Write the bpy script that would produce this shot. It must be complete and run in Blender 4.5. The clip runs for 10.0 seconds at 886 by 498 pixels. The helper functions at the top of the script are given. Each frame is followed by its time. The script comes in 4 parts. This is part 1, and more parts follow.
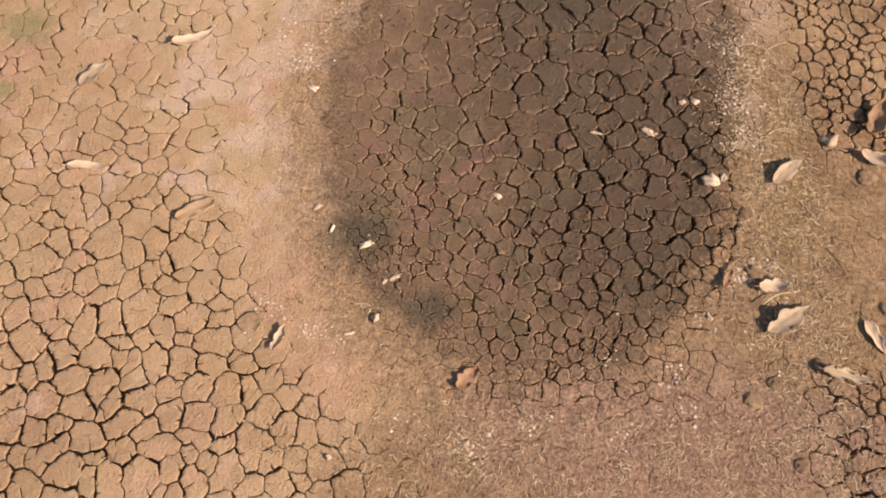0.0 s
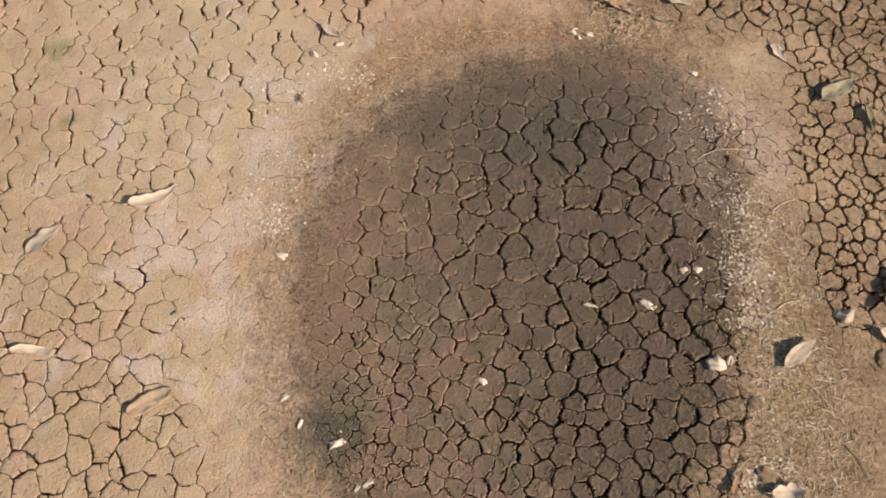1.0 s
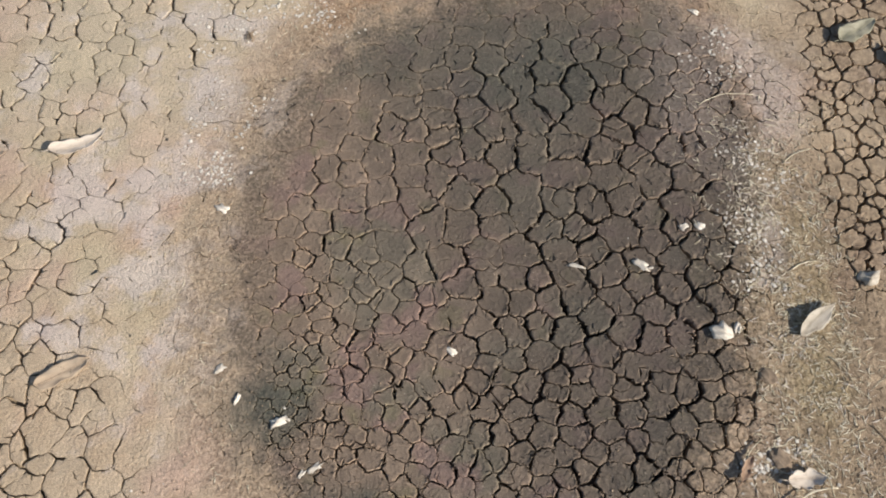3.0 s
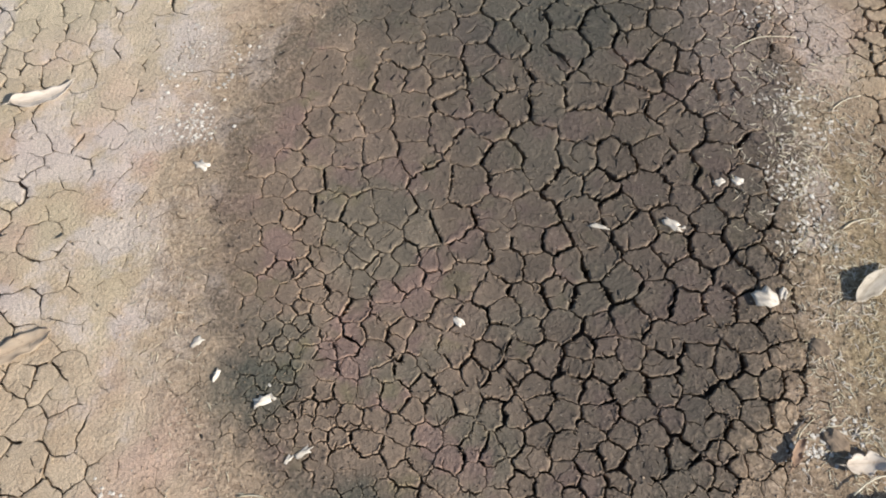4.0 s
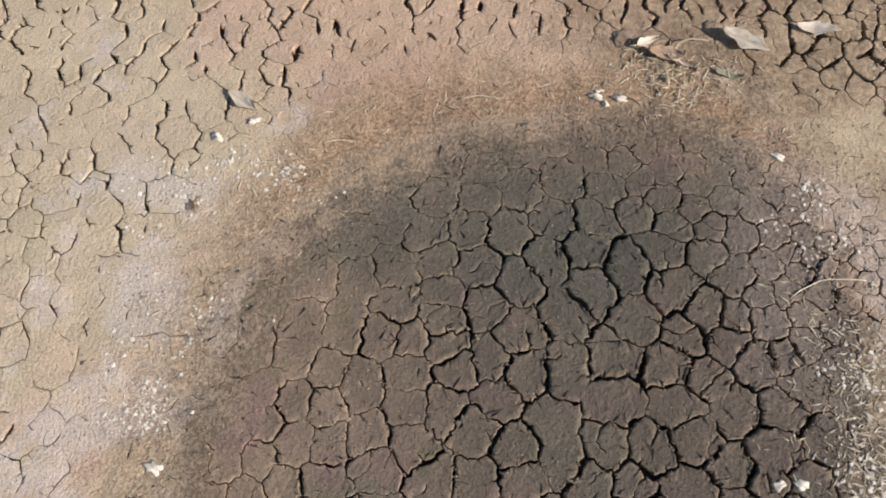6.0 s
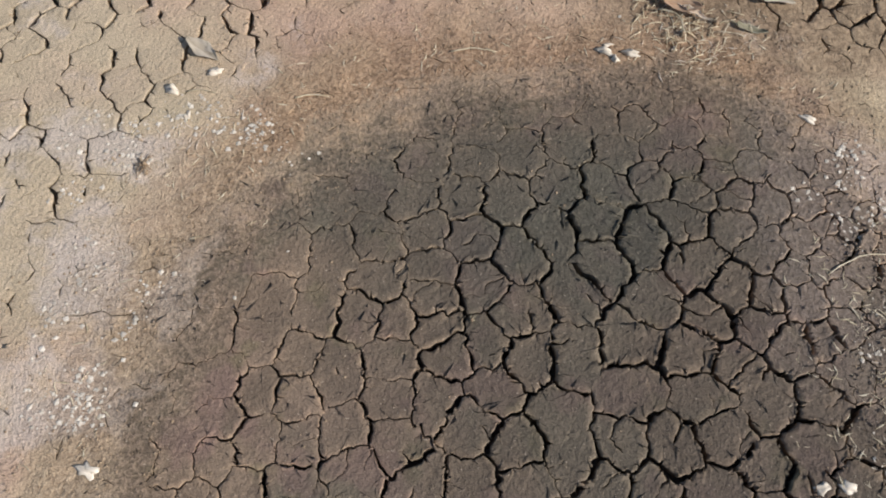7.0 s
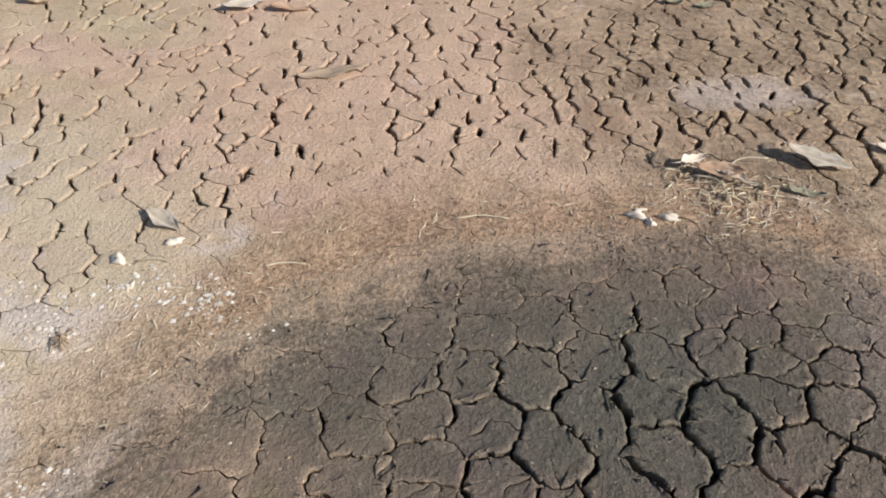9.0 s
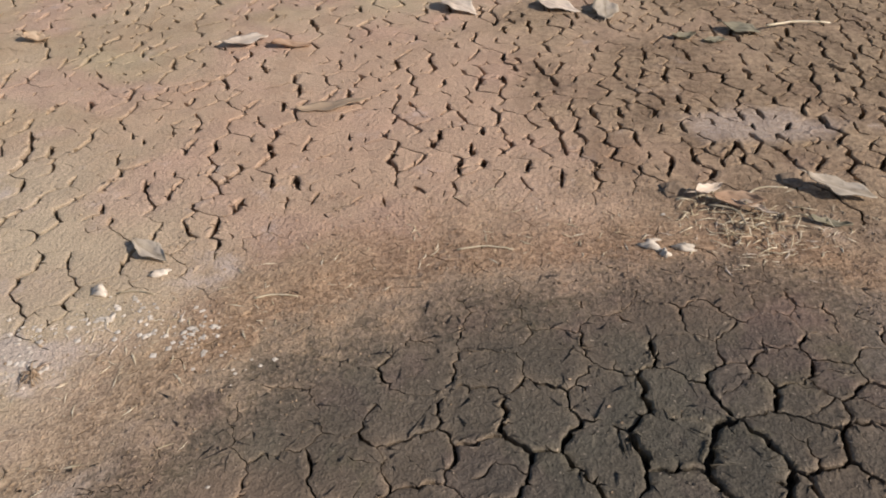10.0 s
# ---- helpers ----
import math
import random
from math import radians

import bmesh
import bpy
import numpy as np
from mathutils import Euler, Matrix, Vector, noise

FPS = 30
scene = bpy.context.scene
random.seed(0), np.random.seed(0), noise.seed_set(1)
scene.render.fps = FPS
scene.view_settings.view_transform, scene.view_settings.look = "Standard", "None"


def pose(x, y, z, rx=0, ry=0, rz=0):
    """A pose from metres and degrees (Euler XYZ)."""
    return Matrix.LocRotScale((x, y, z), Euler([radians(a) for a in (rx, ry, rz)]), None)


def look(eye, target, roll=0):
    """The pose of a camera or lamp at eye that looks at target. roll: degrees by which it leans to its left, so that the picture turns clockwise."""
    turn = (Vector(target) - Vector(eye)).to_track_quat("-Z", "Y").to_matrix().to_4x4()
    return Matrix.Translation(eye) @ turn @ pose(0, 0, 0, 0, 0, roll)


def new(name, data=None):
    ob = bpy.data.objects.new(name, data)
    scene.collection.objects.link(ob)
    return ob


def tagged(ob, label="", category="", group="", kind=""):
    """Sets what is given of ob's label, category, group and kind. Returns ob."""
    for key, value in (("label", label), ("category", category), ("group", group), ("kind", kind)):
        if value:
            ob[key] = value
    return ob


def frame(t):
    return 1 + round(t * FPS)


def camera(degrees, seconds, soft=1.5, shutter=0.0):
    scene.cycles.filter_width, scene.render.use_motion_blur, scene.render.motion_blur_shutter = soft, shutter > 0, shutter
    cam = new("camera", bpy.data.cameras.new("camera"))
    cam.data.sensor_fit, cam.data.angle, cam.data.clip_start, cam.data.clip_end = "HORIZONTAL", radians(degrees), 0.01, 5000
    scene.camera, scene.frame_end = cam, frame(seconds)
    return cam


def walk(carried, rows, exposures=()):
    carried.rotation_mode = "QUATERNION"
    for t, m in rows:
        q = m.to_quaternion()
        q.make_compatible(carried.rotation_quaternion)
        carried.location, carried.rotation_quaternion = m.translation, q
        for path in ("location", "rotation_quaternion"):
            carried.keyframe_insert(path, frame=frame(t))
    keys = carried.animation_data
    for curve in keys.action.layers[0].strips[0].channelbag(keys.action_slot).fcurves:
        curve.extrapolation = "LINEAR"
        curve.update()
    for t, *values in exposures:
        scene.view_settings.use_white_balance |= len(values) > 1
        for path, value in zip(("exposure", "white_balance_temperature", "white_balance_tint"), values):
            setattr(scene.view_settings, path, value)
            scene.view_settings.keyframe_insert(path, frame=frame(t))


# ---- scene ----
cam = camera(60.1, 10.0, soft=1.95)
PATH = [
    (0, (0.009, 0.152, 1.415), (-0.018, 0.905, -0.438), -0.7),
    (0.5, (0.015, 0.358, 1.407), (-0.001, 1.133, -0.437), -0.1),
    (1, (0.036, 0.508, 1.411), (0.014, 1.303, -0.424), -0.6),
    (1.5, (0.057, 0.542, 1.41), (0.034, 1.335, -0.425), -0.6),
    (2, (0.074, 0.533, 1.361), (0.057, 1.337, -0.47), -0.1),
    (2.5, (0.088, 0.517, 1.282), (0.072, 1.327, -0.547), -0.0),
    (3, (0.088, 0.497, 1.191), (0.078, 1.315, -0.635), 0.4),
    (4.3, (0.1, 0.509, 1.007), (0.056, 1.314, -0.823), -2.2),
    (4.5, (0.104, 0.547, 0.997), (0.056, 1.344, -0.836), -2.5),
    (4.8, (0.094, 0.637, 0.999), (0.061, 1.412, -0.845), -1.6),
    (5, (0.097, 0.703, 1.005), (0.049, 1.475, -0.84), -2.9),
    (5.3, (0.102, 0.826, 1.018), (0.04, 1.577, -0.834), -4.1),
    (5.5, (0.095, 0.901, 1.026), (0.042, 1.658, -0.825), -3.7),
    (5.7, (0.1, 0.959, 1.031), (0.041, 1.717, -0.819), -4.3),
    (6.8, (0.07, 1.008, 0.902), (0.09, 1.777, -0.944), 1.8),
    (7, (0.07, 0.997, 0.865), (0.095, 1.778, -0.976), 2.0),
    (7.5, (0.069, 0.982, 0.773), (0.098, 1.767, -1.066), 2.3),
    (7.7, (0.064, 0.975, 0.733), (0.108, 1.809, -1.084), 3.0),
    (7.9, (0.09, 0.967, 0.692), (0.075, 2.107, -0.951), -1.0),
    (8, (0.086, 0.973, 0.679), (0.08, 2.099, -0.974), -0.6),
    (8.5, (0.083, 0.976, 0.629), (0.074, 2.089, -1.033), -0.7),
    (8.8, (0.076, 0.972, 0.603), (0.075, 2.109, -1.043), -0.4),
    (8.9, (0.076, 0.972, 0.587), (0.077, 2.267, -0.937), -0.4),
    (9, (0.092, 0.98, 0.582), (0.063, 2.447, -0.777), -1.1),
    (9.1, (0.104, 0.986, 0.578), (0.052, 2.563, -0.652), -1.7),
    (9.5, (0.102, 0.991, 0.552), (0.05, 2.561, -0.685), -1.6),
    (10, (0.099, 1.0, 0.527), (0.048, 2.564, -0.719), -1.6),
]
# exposure and white balance drift as the camera meters
LOOK = [(0.0, -0.1, 9200, 31), (0.6, -0.1, 8800, 27), (0.9, -0.1, 7900, 20), (2.1, -0.05, 6950, 14), (2.5, -0.07, 6450, 10), (3.2, 0.02, 6200, 10),
        (4.5, 0.08, 6000, 9), (5.2, 0.09, 6000, 9), (5.7, 0.04, 6250, 12), (7.0, -0.17, 6200, 11), (7.7, -0.08, 6150, 10), (7.9, 0.18, 6150, 10), (8.2, 0.12, 6150, 11), (8.8, 0.05, 6200, 12),
        (9.0, 0.06, 6150, 11), (9.5, -0.02, 6100, 13), (9.75, -0.28, 6550, 16), (10.0, -0.3, 6600, 16)]
walk(cam, [(t, look(eye, target, roll)) for t, eye, target, roll in PATH], [(t, stops + 0.35, kelvin, tint) for t, stops, kelvin, tint in LOOK])

# ---- light: low sky, one warm sun from the right and behind ----
SUN = Vector((0.86, -0.40, 0.62)).normalized()
world = bpy.data.worlds.new("world")
scene.world = world
world.use_nodes = True
wn, wl = world.node_tree.nodes, world.node_tree.links
sky = wn.new("ShaderNodeTexSky")
sky.sky_type, sky.sun_disc = "NISHITA", False
sky.sun_elevation = math.asin(SUN.z)
sky.sun_rotation = math.atan2(SUN.x, SUN.y)
wn["Background"].inputs[1].default_value = 0.075
wl.new(sky.outputs[0], wn["Background"].inputs[0])
sun_data = bpy.data.lights.new("sun", "SUN")
sun_data.energy, sun_data.angle, sun_data.color = 4.0, radians(0.8), (1.0, 0.93, 0.83)
sun = new("sun", sun_data)
sun.matrix_world = look(SUN * 20, (0, 0, 0))

# ---- the plan: a drying puddle in cracked mud ----
from mathutils.geometry import delaunay_2d_cdt

OVAL_X, OVAL_Y, OVAL_RX, OVAL_RY = 0.155, 1.03, 0.445, 0.588
X0, X1, Y0, Y1 = -1.25, 1.30, 0.02, 2.85


def smooth(a, b, v):
    k = min(1.0, max(0.0, (v - a) / (b - a)))
    return k * k * (3 - 2 * k)


def blob(x, y, cx, cy, rx, ry):
    return math.exp(-((x - cx) / rx) ** 2 - ((y - cy) / ry) ** 2)


def rim(x, y):
    """Distance from the puddle's middle: 1 on its shore."""
    a, b = math.hypot((x - OVAL_X) / OVAL_RX, (y - OVAL_Y) / OVAL_RY), math.hypot((x - 0.365) / 0.285, (y - 1.28) / 0.362)
    h = max(0.3 - abs(a - b), 0.0) / 0.3
    return min(a, b) - h * h * h * 0.3 / 6


def height(x, y):
    r2 = ((x - 0.15) / 0.42) ** 2 + ((y - 1.1) / 0.52) ** 2
    z = -0.024 * max(0.0, 1 - r2) ** 1.2
    z += 0.004 * noise.noise((x * 2.3, y * 2.3, 0.3)) + 0.0016 * noise.noise((x * 9, y * 9, 4.1))
    band = smooth(0.86, 1.0, rim(x, y)) * (1 - smooth(1.12, 1.45, rim(x, y)))
    z += 0.0022 * band * noise.noise((x * 38, y * 38, 1.7))
    return z


def cell_size(x, y):
    s = 0.052
    inside = 1 - smooth(0.98, 1.1, rim(x, y))
    wet = 0.028 + 0.039 * smooth(0.50, 1.25, y) - 0.012 * smooth(0.28, 0.5, x) * smooth(0.8, 1.1, y)
    s = s + (wet - s) * inside
    s -= 0.022 * blob(x, y, -0.15, 0.85, 0.12, 0.35)
    s += 0.003 * blob(x, y, -0.68, 0.33, 0.34, 0.26)
    s -= 0.016 * smooth(0.66, 0.80, x) * (1 - inside)
    s -= 0.020 * blob(x, y, 0.62, 1.38, 0.12, 0.16)
    s -= 0.018 * blob(x, y, 0.42, 1.55, 0.20, 0.08)
    s -= 0.003 * smooth(1.65, 1.9, y) + 0.011 * smooth(-0.2, 0.5, x) * smooth(1.7, 1.9, y)
    return s


def crack_width(x, y):
    r = rim(x, y)
    wob = 0.10 * noise.noise((x * 5, y * 5, 7.7))
    inner = math.hypot((x - 0.25) / (0.50 if x < 0.25 else 0.40), (y - 1.02) / (0.60 if y < 1.02 else 0.53)) + wob
    w = 0.0062 * (1 - smooth(0.76, 1.10, inner)) * (0.74 + 0.36 * smooth(0.0, 0.40, x)) * (0.65 + 0.35 * smooth(0.5, 0.8, y))
    w = max(w, 0.0036 * blob(x, y, 0.36, 1.46, 0.24, 0.10), 0.0045 * blob(x, y, 0.60, 1.36, 0.13, 0.18), 0.0050 * blob(x, y, 0.24, 0.56, 0.34, 0.20))
    w = max(w, 0.0042 * blob(x, y, -0.08, 0.74, 0.16, 0.14), 0.0036 * blob(x, y, -0.10, 0.95, 0.12, 0.20), 0.0048 * blob(x, y, 0.45, 1.40, 0.16, 0.12))
    w = max(w, 0.0026 * (1 - smooth(0.85, 1.0, r)), 0.0014)
    dry = smooth(1.18, 1.45, r + wob)
    left = 0.0038 + 0.0014 * smooth(1.35, 1.6, y) - 0.0014 * smooth(-0.62, -0.45, x) * (1 - smooth(1.35, 1.5, y)) * smooth(0.6, 0.8, y) + 0.0040 * blob(x, y, -0.70, 0.40, 0.32, 0.34)
    far = 0.0096 + 0.0010 * smooth(0.0, 0.7, x)
    right = (0.0080 * smooth(0.72, 0.80, x + 0.5 * wob) * smooth(0.90, 1.0, y)
             + 0.0078 * smooth(0.60, 0.72, x) * (1 - smooth(0.42, 0.55, y)))
    k = smooth(1.58, 1.80, y)
    side = left if x < 0.15 else right
    return max(w, dry * (side + (far - side) * k))


# middles of the plates that stand out in the puddle bed
PLATES_FAR = [(0.0, 1.378), (0.059, 1.393), (0.062, 1.347), (0.005, 1.325), (0.13, 1.333), (0.063, 1.305), (-0.065, 1.291), (-0.018, 1.284), (0.023, 1.278), (0.066, 1.265), (0.091, 1.233), (-0.086, 1.232), (-0.048, 1.213), (0.024, 1.226), (0.025, 1.186), (0.07, 1.183), (0.027, 1.133), (0.114, 1.154), (0.134, 1.249), (-0.032, 1.141), (-0.088, 1.188), (-0.081, 1.129), (-0.013, 1.104), (0.054, 1.082), (0.113, 1.082), (0.167, 1.13), (0.173, 1.286), (0.217, 1.399), (0.288, 1.46), (0.35, 1.461), (0.387, 1.408), (0.446, 1.401), (0.244, 1.313), (0.338, 1.3), (0.238, 1.231), (0.308, 1.254), (0.302, 1.191), (0.375, 1.241), (0.385, 1.185), (0.216, 1.166), (0.23, 1.113), (0.29, 1.131), (0.436, 1.315), (0.473, 1.308), (0.517, 1.302), (0.427, 1.216)]
PLATES_NEAR = [(0.493, 1.242), (0.457, 1.179), (0.041, 0.997), (-0.091, 0.986), (0.015, 0.836), (-0.018, 0.804), (-0.086, 0.835), (-0.048, 0.961), (-0.076, 0.909), (0.076, 0.87), (0.044, 0.885), (0.116, 0.854), (0.124, 0.776), (0.049, 0.756), (0.012, 0.744), (0.072, 0.727), (0.147, 0.904), (0.204, 0.99), (0.115, 0.972), (0.193, 0.839), (0.288, 0.889), (0.301, 0.849), (0.337, 0.81), (0.391, 0.827), (0.345, 0.923), (0.308, 0.957), (0.469, 0.972), (0.414, 0.976), (0.368, 1.002), (0.294, 1.001), (0.39, 1.075), (0.475, 1.021), (0.538, 0.952), (0.205, 0.733), (0.293, 0.72), (0.258, 0.763), (0.146, 0.724), (0.345, 0.728), (0.439, 0.843), (0.505, 0.829), (0.058, 0.687), (-0.016, 0.707), (0.47, 0.79), (0.24, 0.683), (-0.056, 0.75), (-0.089, 0.78)]
PLATES_MID = [(0.177, 1.09), (-0.01, 1.036), (0.086, 1.01), (0.153, 1.031), (0.214, 1.034), (-0.129, 0.992), (0.265, 1.086), (0.315, 1.082), (0.444, 1.102), (0.485, 1.079), (0.337, 1.04), (0.449, 1.055), (-0.089, 1.087), (0.292, 1.04), (0.175, 0.945)]
PLATES = PLATES_FAR + PLATES_NEAR + PLATES_MID


def darts(share, seed, throws, first=()):
    """Middles of mud plates, or of their lobes: darts kept apart by a share of the local plate size."""
    cell = 0.03
    grid, pts = {}, []
    rnd = random.Random(seed)
    for x, y in first:
        grid.setdefault((int(x / cell + 100), int(y / cell + 100)), []).append((x, y))
        pts.append(Vector((x, y)))
    for _ in range(throws):
        x, y = rnd.uniform(X0, X1), rnd.uniform(Y0, Y1)
        s = cell_size(x, y) * rnd.uniform(0.62, 1.05) * share
        gx, gy, n = int(x / cell + 100), int(y / cell + 100), int(s / cell) + 1
        s2 = s * s
        clear = all((q[0] - x) ** 2 + (q[1] - y) ** 2 >= s2
                    for i in range(gx - n, gx + n + 1) for j in range(gy - n, gy + n + 1) for q in grid.get((i, j), ()))
        if clear:
            grid.setdefault((gx, gy), []).append((x, y))
            pts.append(Vector((x, y)))
    return pts


def voronoi(pts):
    """For each dart inside, the ring of (corner, corner, neighbour) of its cell."""
    verts, _, faces, *_ = delaunay_2d_cdt(pts, [], [], 0, 1e-7)
    centre, ring = [], {}
    for k, f in enumerate(faces):
        a, b, c = (verts[i] for i in f)
        d = 2 * (a.x * (b.y - c.y) + b.x * (c.y - a.y) + c.x * (a.y - b.y))
        a2, b2, c2 = a.dot(a), b.dot(b), c.dot(c)
        centre.append(Vector(((a2 * (b.y - c.y) + b2 * (c.y - a.y) + c2 * (a.y - b.y)) / d, (a2 * (c.x - b.x) + b2 * (a.x - c.x) + c2 * (b.x - a.x)) / d)))
        for i in range(3):
            p, q, s = f[i], f[(i + 1) % 3], f[(i + 2) % 3]
            # round dart p the triangle goes from neighbour q to neighbour s
            ring.setdefault(p, {})[q] = (k, s)
    cells = {}
    for p, step in ring.items():
        first = next(iter(step))
        q, out = first, []
        while True:
            if q not in step:
                out = None
                break
            k, s = step[q]
            out.append((k, s))
            q = s
            if q == first:
                break
        if out and len(out) > 2:
            # corner k, then the edge to the next corner is shared with neighbour s
            ks = [(k, out[(i + 1) % len(out)][0], s) for i, (k, s) in enumerate(out)]
            if all(X0 < centre[k].x < X1 and Y0 < centre[k].y < Y1 for k, _, _ in ks):
                cells[p] = ks
    return verts, centre, cells


def evened(pts, fixed, rounds=2):
    """Let each free dart drift to the middle of its own lot, so that plates come out alike in size and roundish."""
    for _ in range(rounds):
        verts, corner, cells = voronoi(pts)
        for p, ks in cells.items():
            if p >= fixed and len(verts) == len(pts):
                c = sum((corner[k] for k, _, _ in ks), Vector((0, 0))) / len(ks)
                pts[p] = pts[p].lerp(c, 0.6)
    return pts


# ---- materials ----
class Nodes:
    """A small wrapper to write node trees briefly."""

    def __init__(self, name):
        self.mat = bpy.data.materials.new(name)
        self.mat.use_nodes = True
        self.n, self.l = self.mat.node_tree.nodes, self.mat.node_tree.links
        self.bsdf = self.n["Principled BSDF"]

    def put(self, socket, value):
        if isinstance(value, bpy.types.NodeSocket):
            self.l.new(value, socket)
        else:
            socket.default_value = value

    def where(self):
        return self.n.new("ShaderNodeNewGeometry").outputs["Position"]

    def noise(self, at, scale, detail=3.0, rough=0.55, bend=0.0):
        t = self.n.new("ShaderNodeTexNoise")
        self.l.new(at, t.inputs["Vector"])
        for key, v in (("Scale", scale), ("Detail", detail), ("Roughness", rough), ("Distortion", bend)):
            t.inputs[key].default_value = v
        return t.outputs["Fac"]

    def math(self, op, a, b=0.0):
        m = self.n.new("ShaderNodeMath")
        m.operation = op
        self.put(m.inputs[0], a)
        self.put(m.inputs[1], b)
        return m.outputs[0]

    def ramp(self, v, lo, hi, a=0.0, b=1.0):
        m = self.n.new("ShaderNodeMapRange")
        m.interpolation_type = "SMOOTHSTEP"
        self.put(m.inputs["Value"], v)
        for key, val in (("From Min", lo), ("From Max", hi), ("To Min", a), ("To Max", b)):
            m.inputs[key].default_value = val
        return m.outputs[0]

    def mix(self, fac, a, b, blend="MIX"):
        m = self.n.new("ShaderNodeMix")
        m.data_type, m.blend_type = "RGBA", blend
        self.put(m.inputs[0], fac)
        for socket, v in ((m.inputs[6], a), (m.inputs[7], b)):
            self.put(socket, (*v, 1.0) if isinstance(v, tuple) else v)
        return m.outputs[2]

    def far_from(self, at, cx, cy, rx, ry):
        """1 on the ellipse, less inside."""
        m = self.n.new("ShaderNodeMapping")
        m.vector_type = "TEXTURE"
        self.l.new(at, m.inputs["Vector"])
        m.inputs["Location"].default_value = (cx, cy, 0)
        m.inputs["Scale"].default_value = (rx, ry, 1e6)
        d = self.n.new("ShaderNodeVectorMath")
        d.operation = "LENGTH"
        self.l.new(m.outputs[0], d.inputs[0])
        return d.outputs["Value"]

    def bump(self, h, strength, distance, before=None):
        b = self.n.new("ShaderNodeBump")
        b.inputs["Strength"].default_value, b.inputs["Distance"].default_value = strength, distance
        self.put(b.inputs["Height"], h)
        if before is not None:
            self.l.new(before, b.inputs["Normal"])
        return b.outputs[0]

    def done(self, colour, rough, normal=None):
        self.put(self.bsdf.inputs["Base Color"], colour)
        self.put(self.bsdf.inputs["Roughness"], rough)
        self.bsdf.inputs["Specular IOR Level"].default_value = 0.25
        if normal is not None:
            self.l.new(normal, self.bsdf.inputs["Normal"])
        return self.mat


def mud_material():
    m = Nodes("cracked_mud")
    p = m.where()
    big, mid = m.noise(p, 3.2, 4), m.noise(p, 14, 4, 0.6)
    fine, grit = m.noise(p, 170, 3, 0.65), m.noise(p, 520, 2, 0.6)
    tint = m.noise(p, 5.5, 2)
    # dry silt
    dry = m.mix(m.ramp(big, 0.3, 0.7), (0.49, 0.375, 0.252), (0.59, 0.465, 0.325))
    dry = m.mix(m.ramp(mid, 0.40, 0.75, 0.0, 0.5), dry, (0.43, 0.295, 0.18))
    dry = m.mix(m.ramp(tint, 0.47, 0.66, 0.0, 0.60), dry, (0.57, 0.385, 0.30))
    dry = m.mix(m.ramp(m.noise(p, 2.6, 3, 0.6), 0.52, 0.66, 0.0, 0.5), dry, (0.53, 0.45, 0.29))
    # pinker silt past the far end, greyer to its side
    patch = m.math("MULTIPLY", m.math("SUBTRACT", m.noise(p, 4.5, 4), 0.5), 1.2)
    dry = m.mix(m.ramp(m.math("ADD", m.far_from(p, 0.12, 1.98, 0.60, 0.42), patch), 0.4, 1.2, 0.6, 0.0), dry, (0.56, 0.375, 0.272))
    dry = m.mix(m.ramp(m.math("ADD", m.far_from(p, -0.52, 1.55, 0.36, 0.42), patch), 0.4, 1.2, 0.6, 0.0), dry, (0.58, 0.485, 0.345))
    # browner silt where the ground lies lower on the far shore
    brown = m.math("ADD", m.math("MINIMUM", m.math("MINIMUM", m.far_from(p, 0.76, 0.70, 0.32, 0.56), m.far_from(p, 0.35, 0.25, 0.55, 0.26)), m.math("MINIMUM", m.math("ADD", m.far_from(p, 1.05, 2.15, 0.78, 0.95), m.math("MULTIPLY", m.math("SUBTRACT", m.noise(p, 1.9, 4), 0.5), 2.2)), m.math("ADD", m.far_from(p, 0.56, 1.70, 0.26, 0.10), 0.1))), m.math("MULTIPLY", m.math("SUBTRACT", m.noise(p, 6, 4), 0.5), 0.9))
    dry = m.mix(m.ramp(brown, 0.65, 1.25, 0.85, 0.0), dry, m.mix(m.ramp(mid, 0.35, 0.65), (0.23, 0.165, 0.108), (0.38, 0.285, 0.190)))
    olive = m.math("ADD", m.far_from(p, 0.655, 0.95, 0.10, 0.30), m.math("MULTIPLY", m.math("SUBTRACT", m.noise(p, 13, 4, 0.65), 0.5), 1.6))
    dry = m.mix(m.ramp(olive, 0.45, 1.2, 0.75, 0.0), dry, m.mix(m.ramp(fine, 0.35, 0.65), (0.235, 0.180, 0.095), (0.42, 0.335, 0.195)))
    dry = m.mix(m.ramp(m.noise(p, 1.1, 5, 0.6), 0.52, 0.68, 0.0, 0.5), dry, (0.36, 0.26, 0.18))
    # pale salt crust, strongest along the left shore
    crust = m.math("SUBTRACT", m.noise(p, 7.5, 5, 0.62), m.math("MULTIPLY", m.far_from(p, -0.42, 1.15, 0.40, 0.55), 0.16))
    crust = m.math("MAXIMUM", m.ramp(crust, 0.40, 0.52, 0, 0.52), m.ramp(m.noise(p, 11, 5, 0.65), 0.60, 0.72, 0, 0.35))
    dry = m.mix(crust, dry, (0.66, 0.575, 0.53))
    # a few spots of green growth on the open flat
    green = m.math("MINIMUM", m.math("MINIMUM", m.far_from(p, -0.86, 1.595, 0.035, 0.04), m.far_from(p, -0.80, 1.41, 0.025, 0.02)), m.math("MINIMUM", m.far_from(p, -0.97, 1.25, 0.07, 0.06), m.far_from(p, -0.98, 1.08, 0.03, 0.03)))
    green = m.math("ADD", green, m.math("MULTIPLY", m.math("SUBTRACT", m.noise(p, 40, 4, 0.65), 0.5), 2.2))
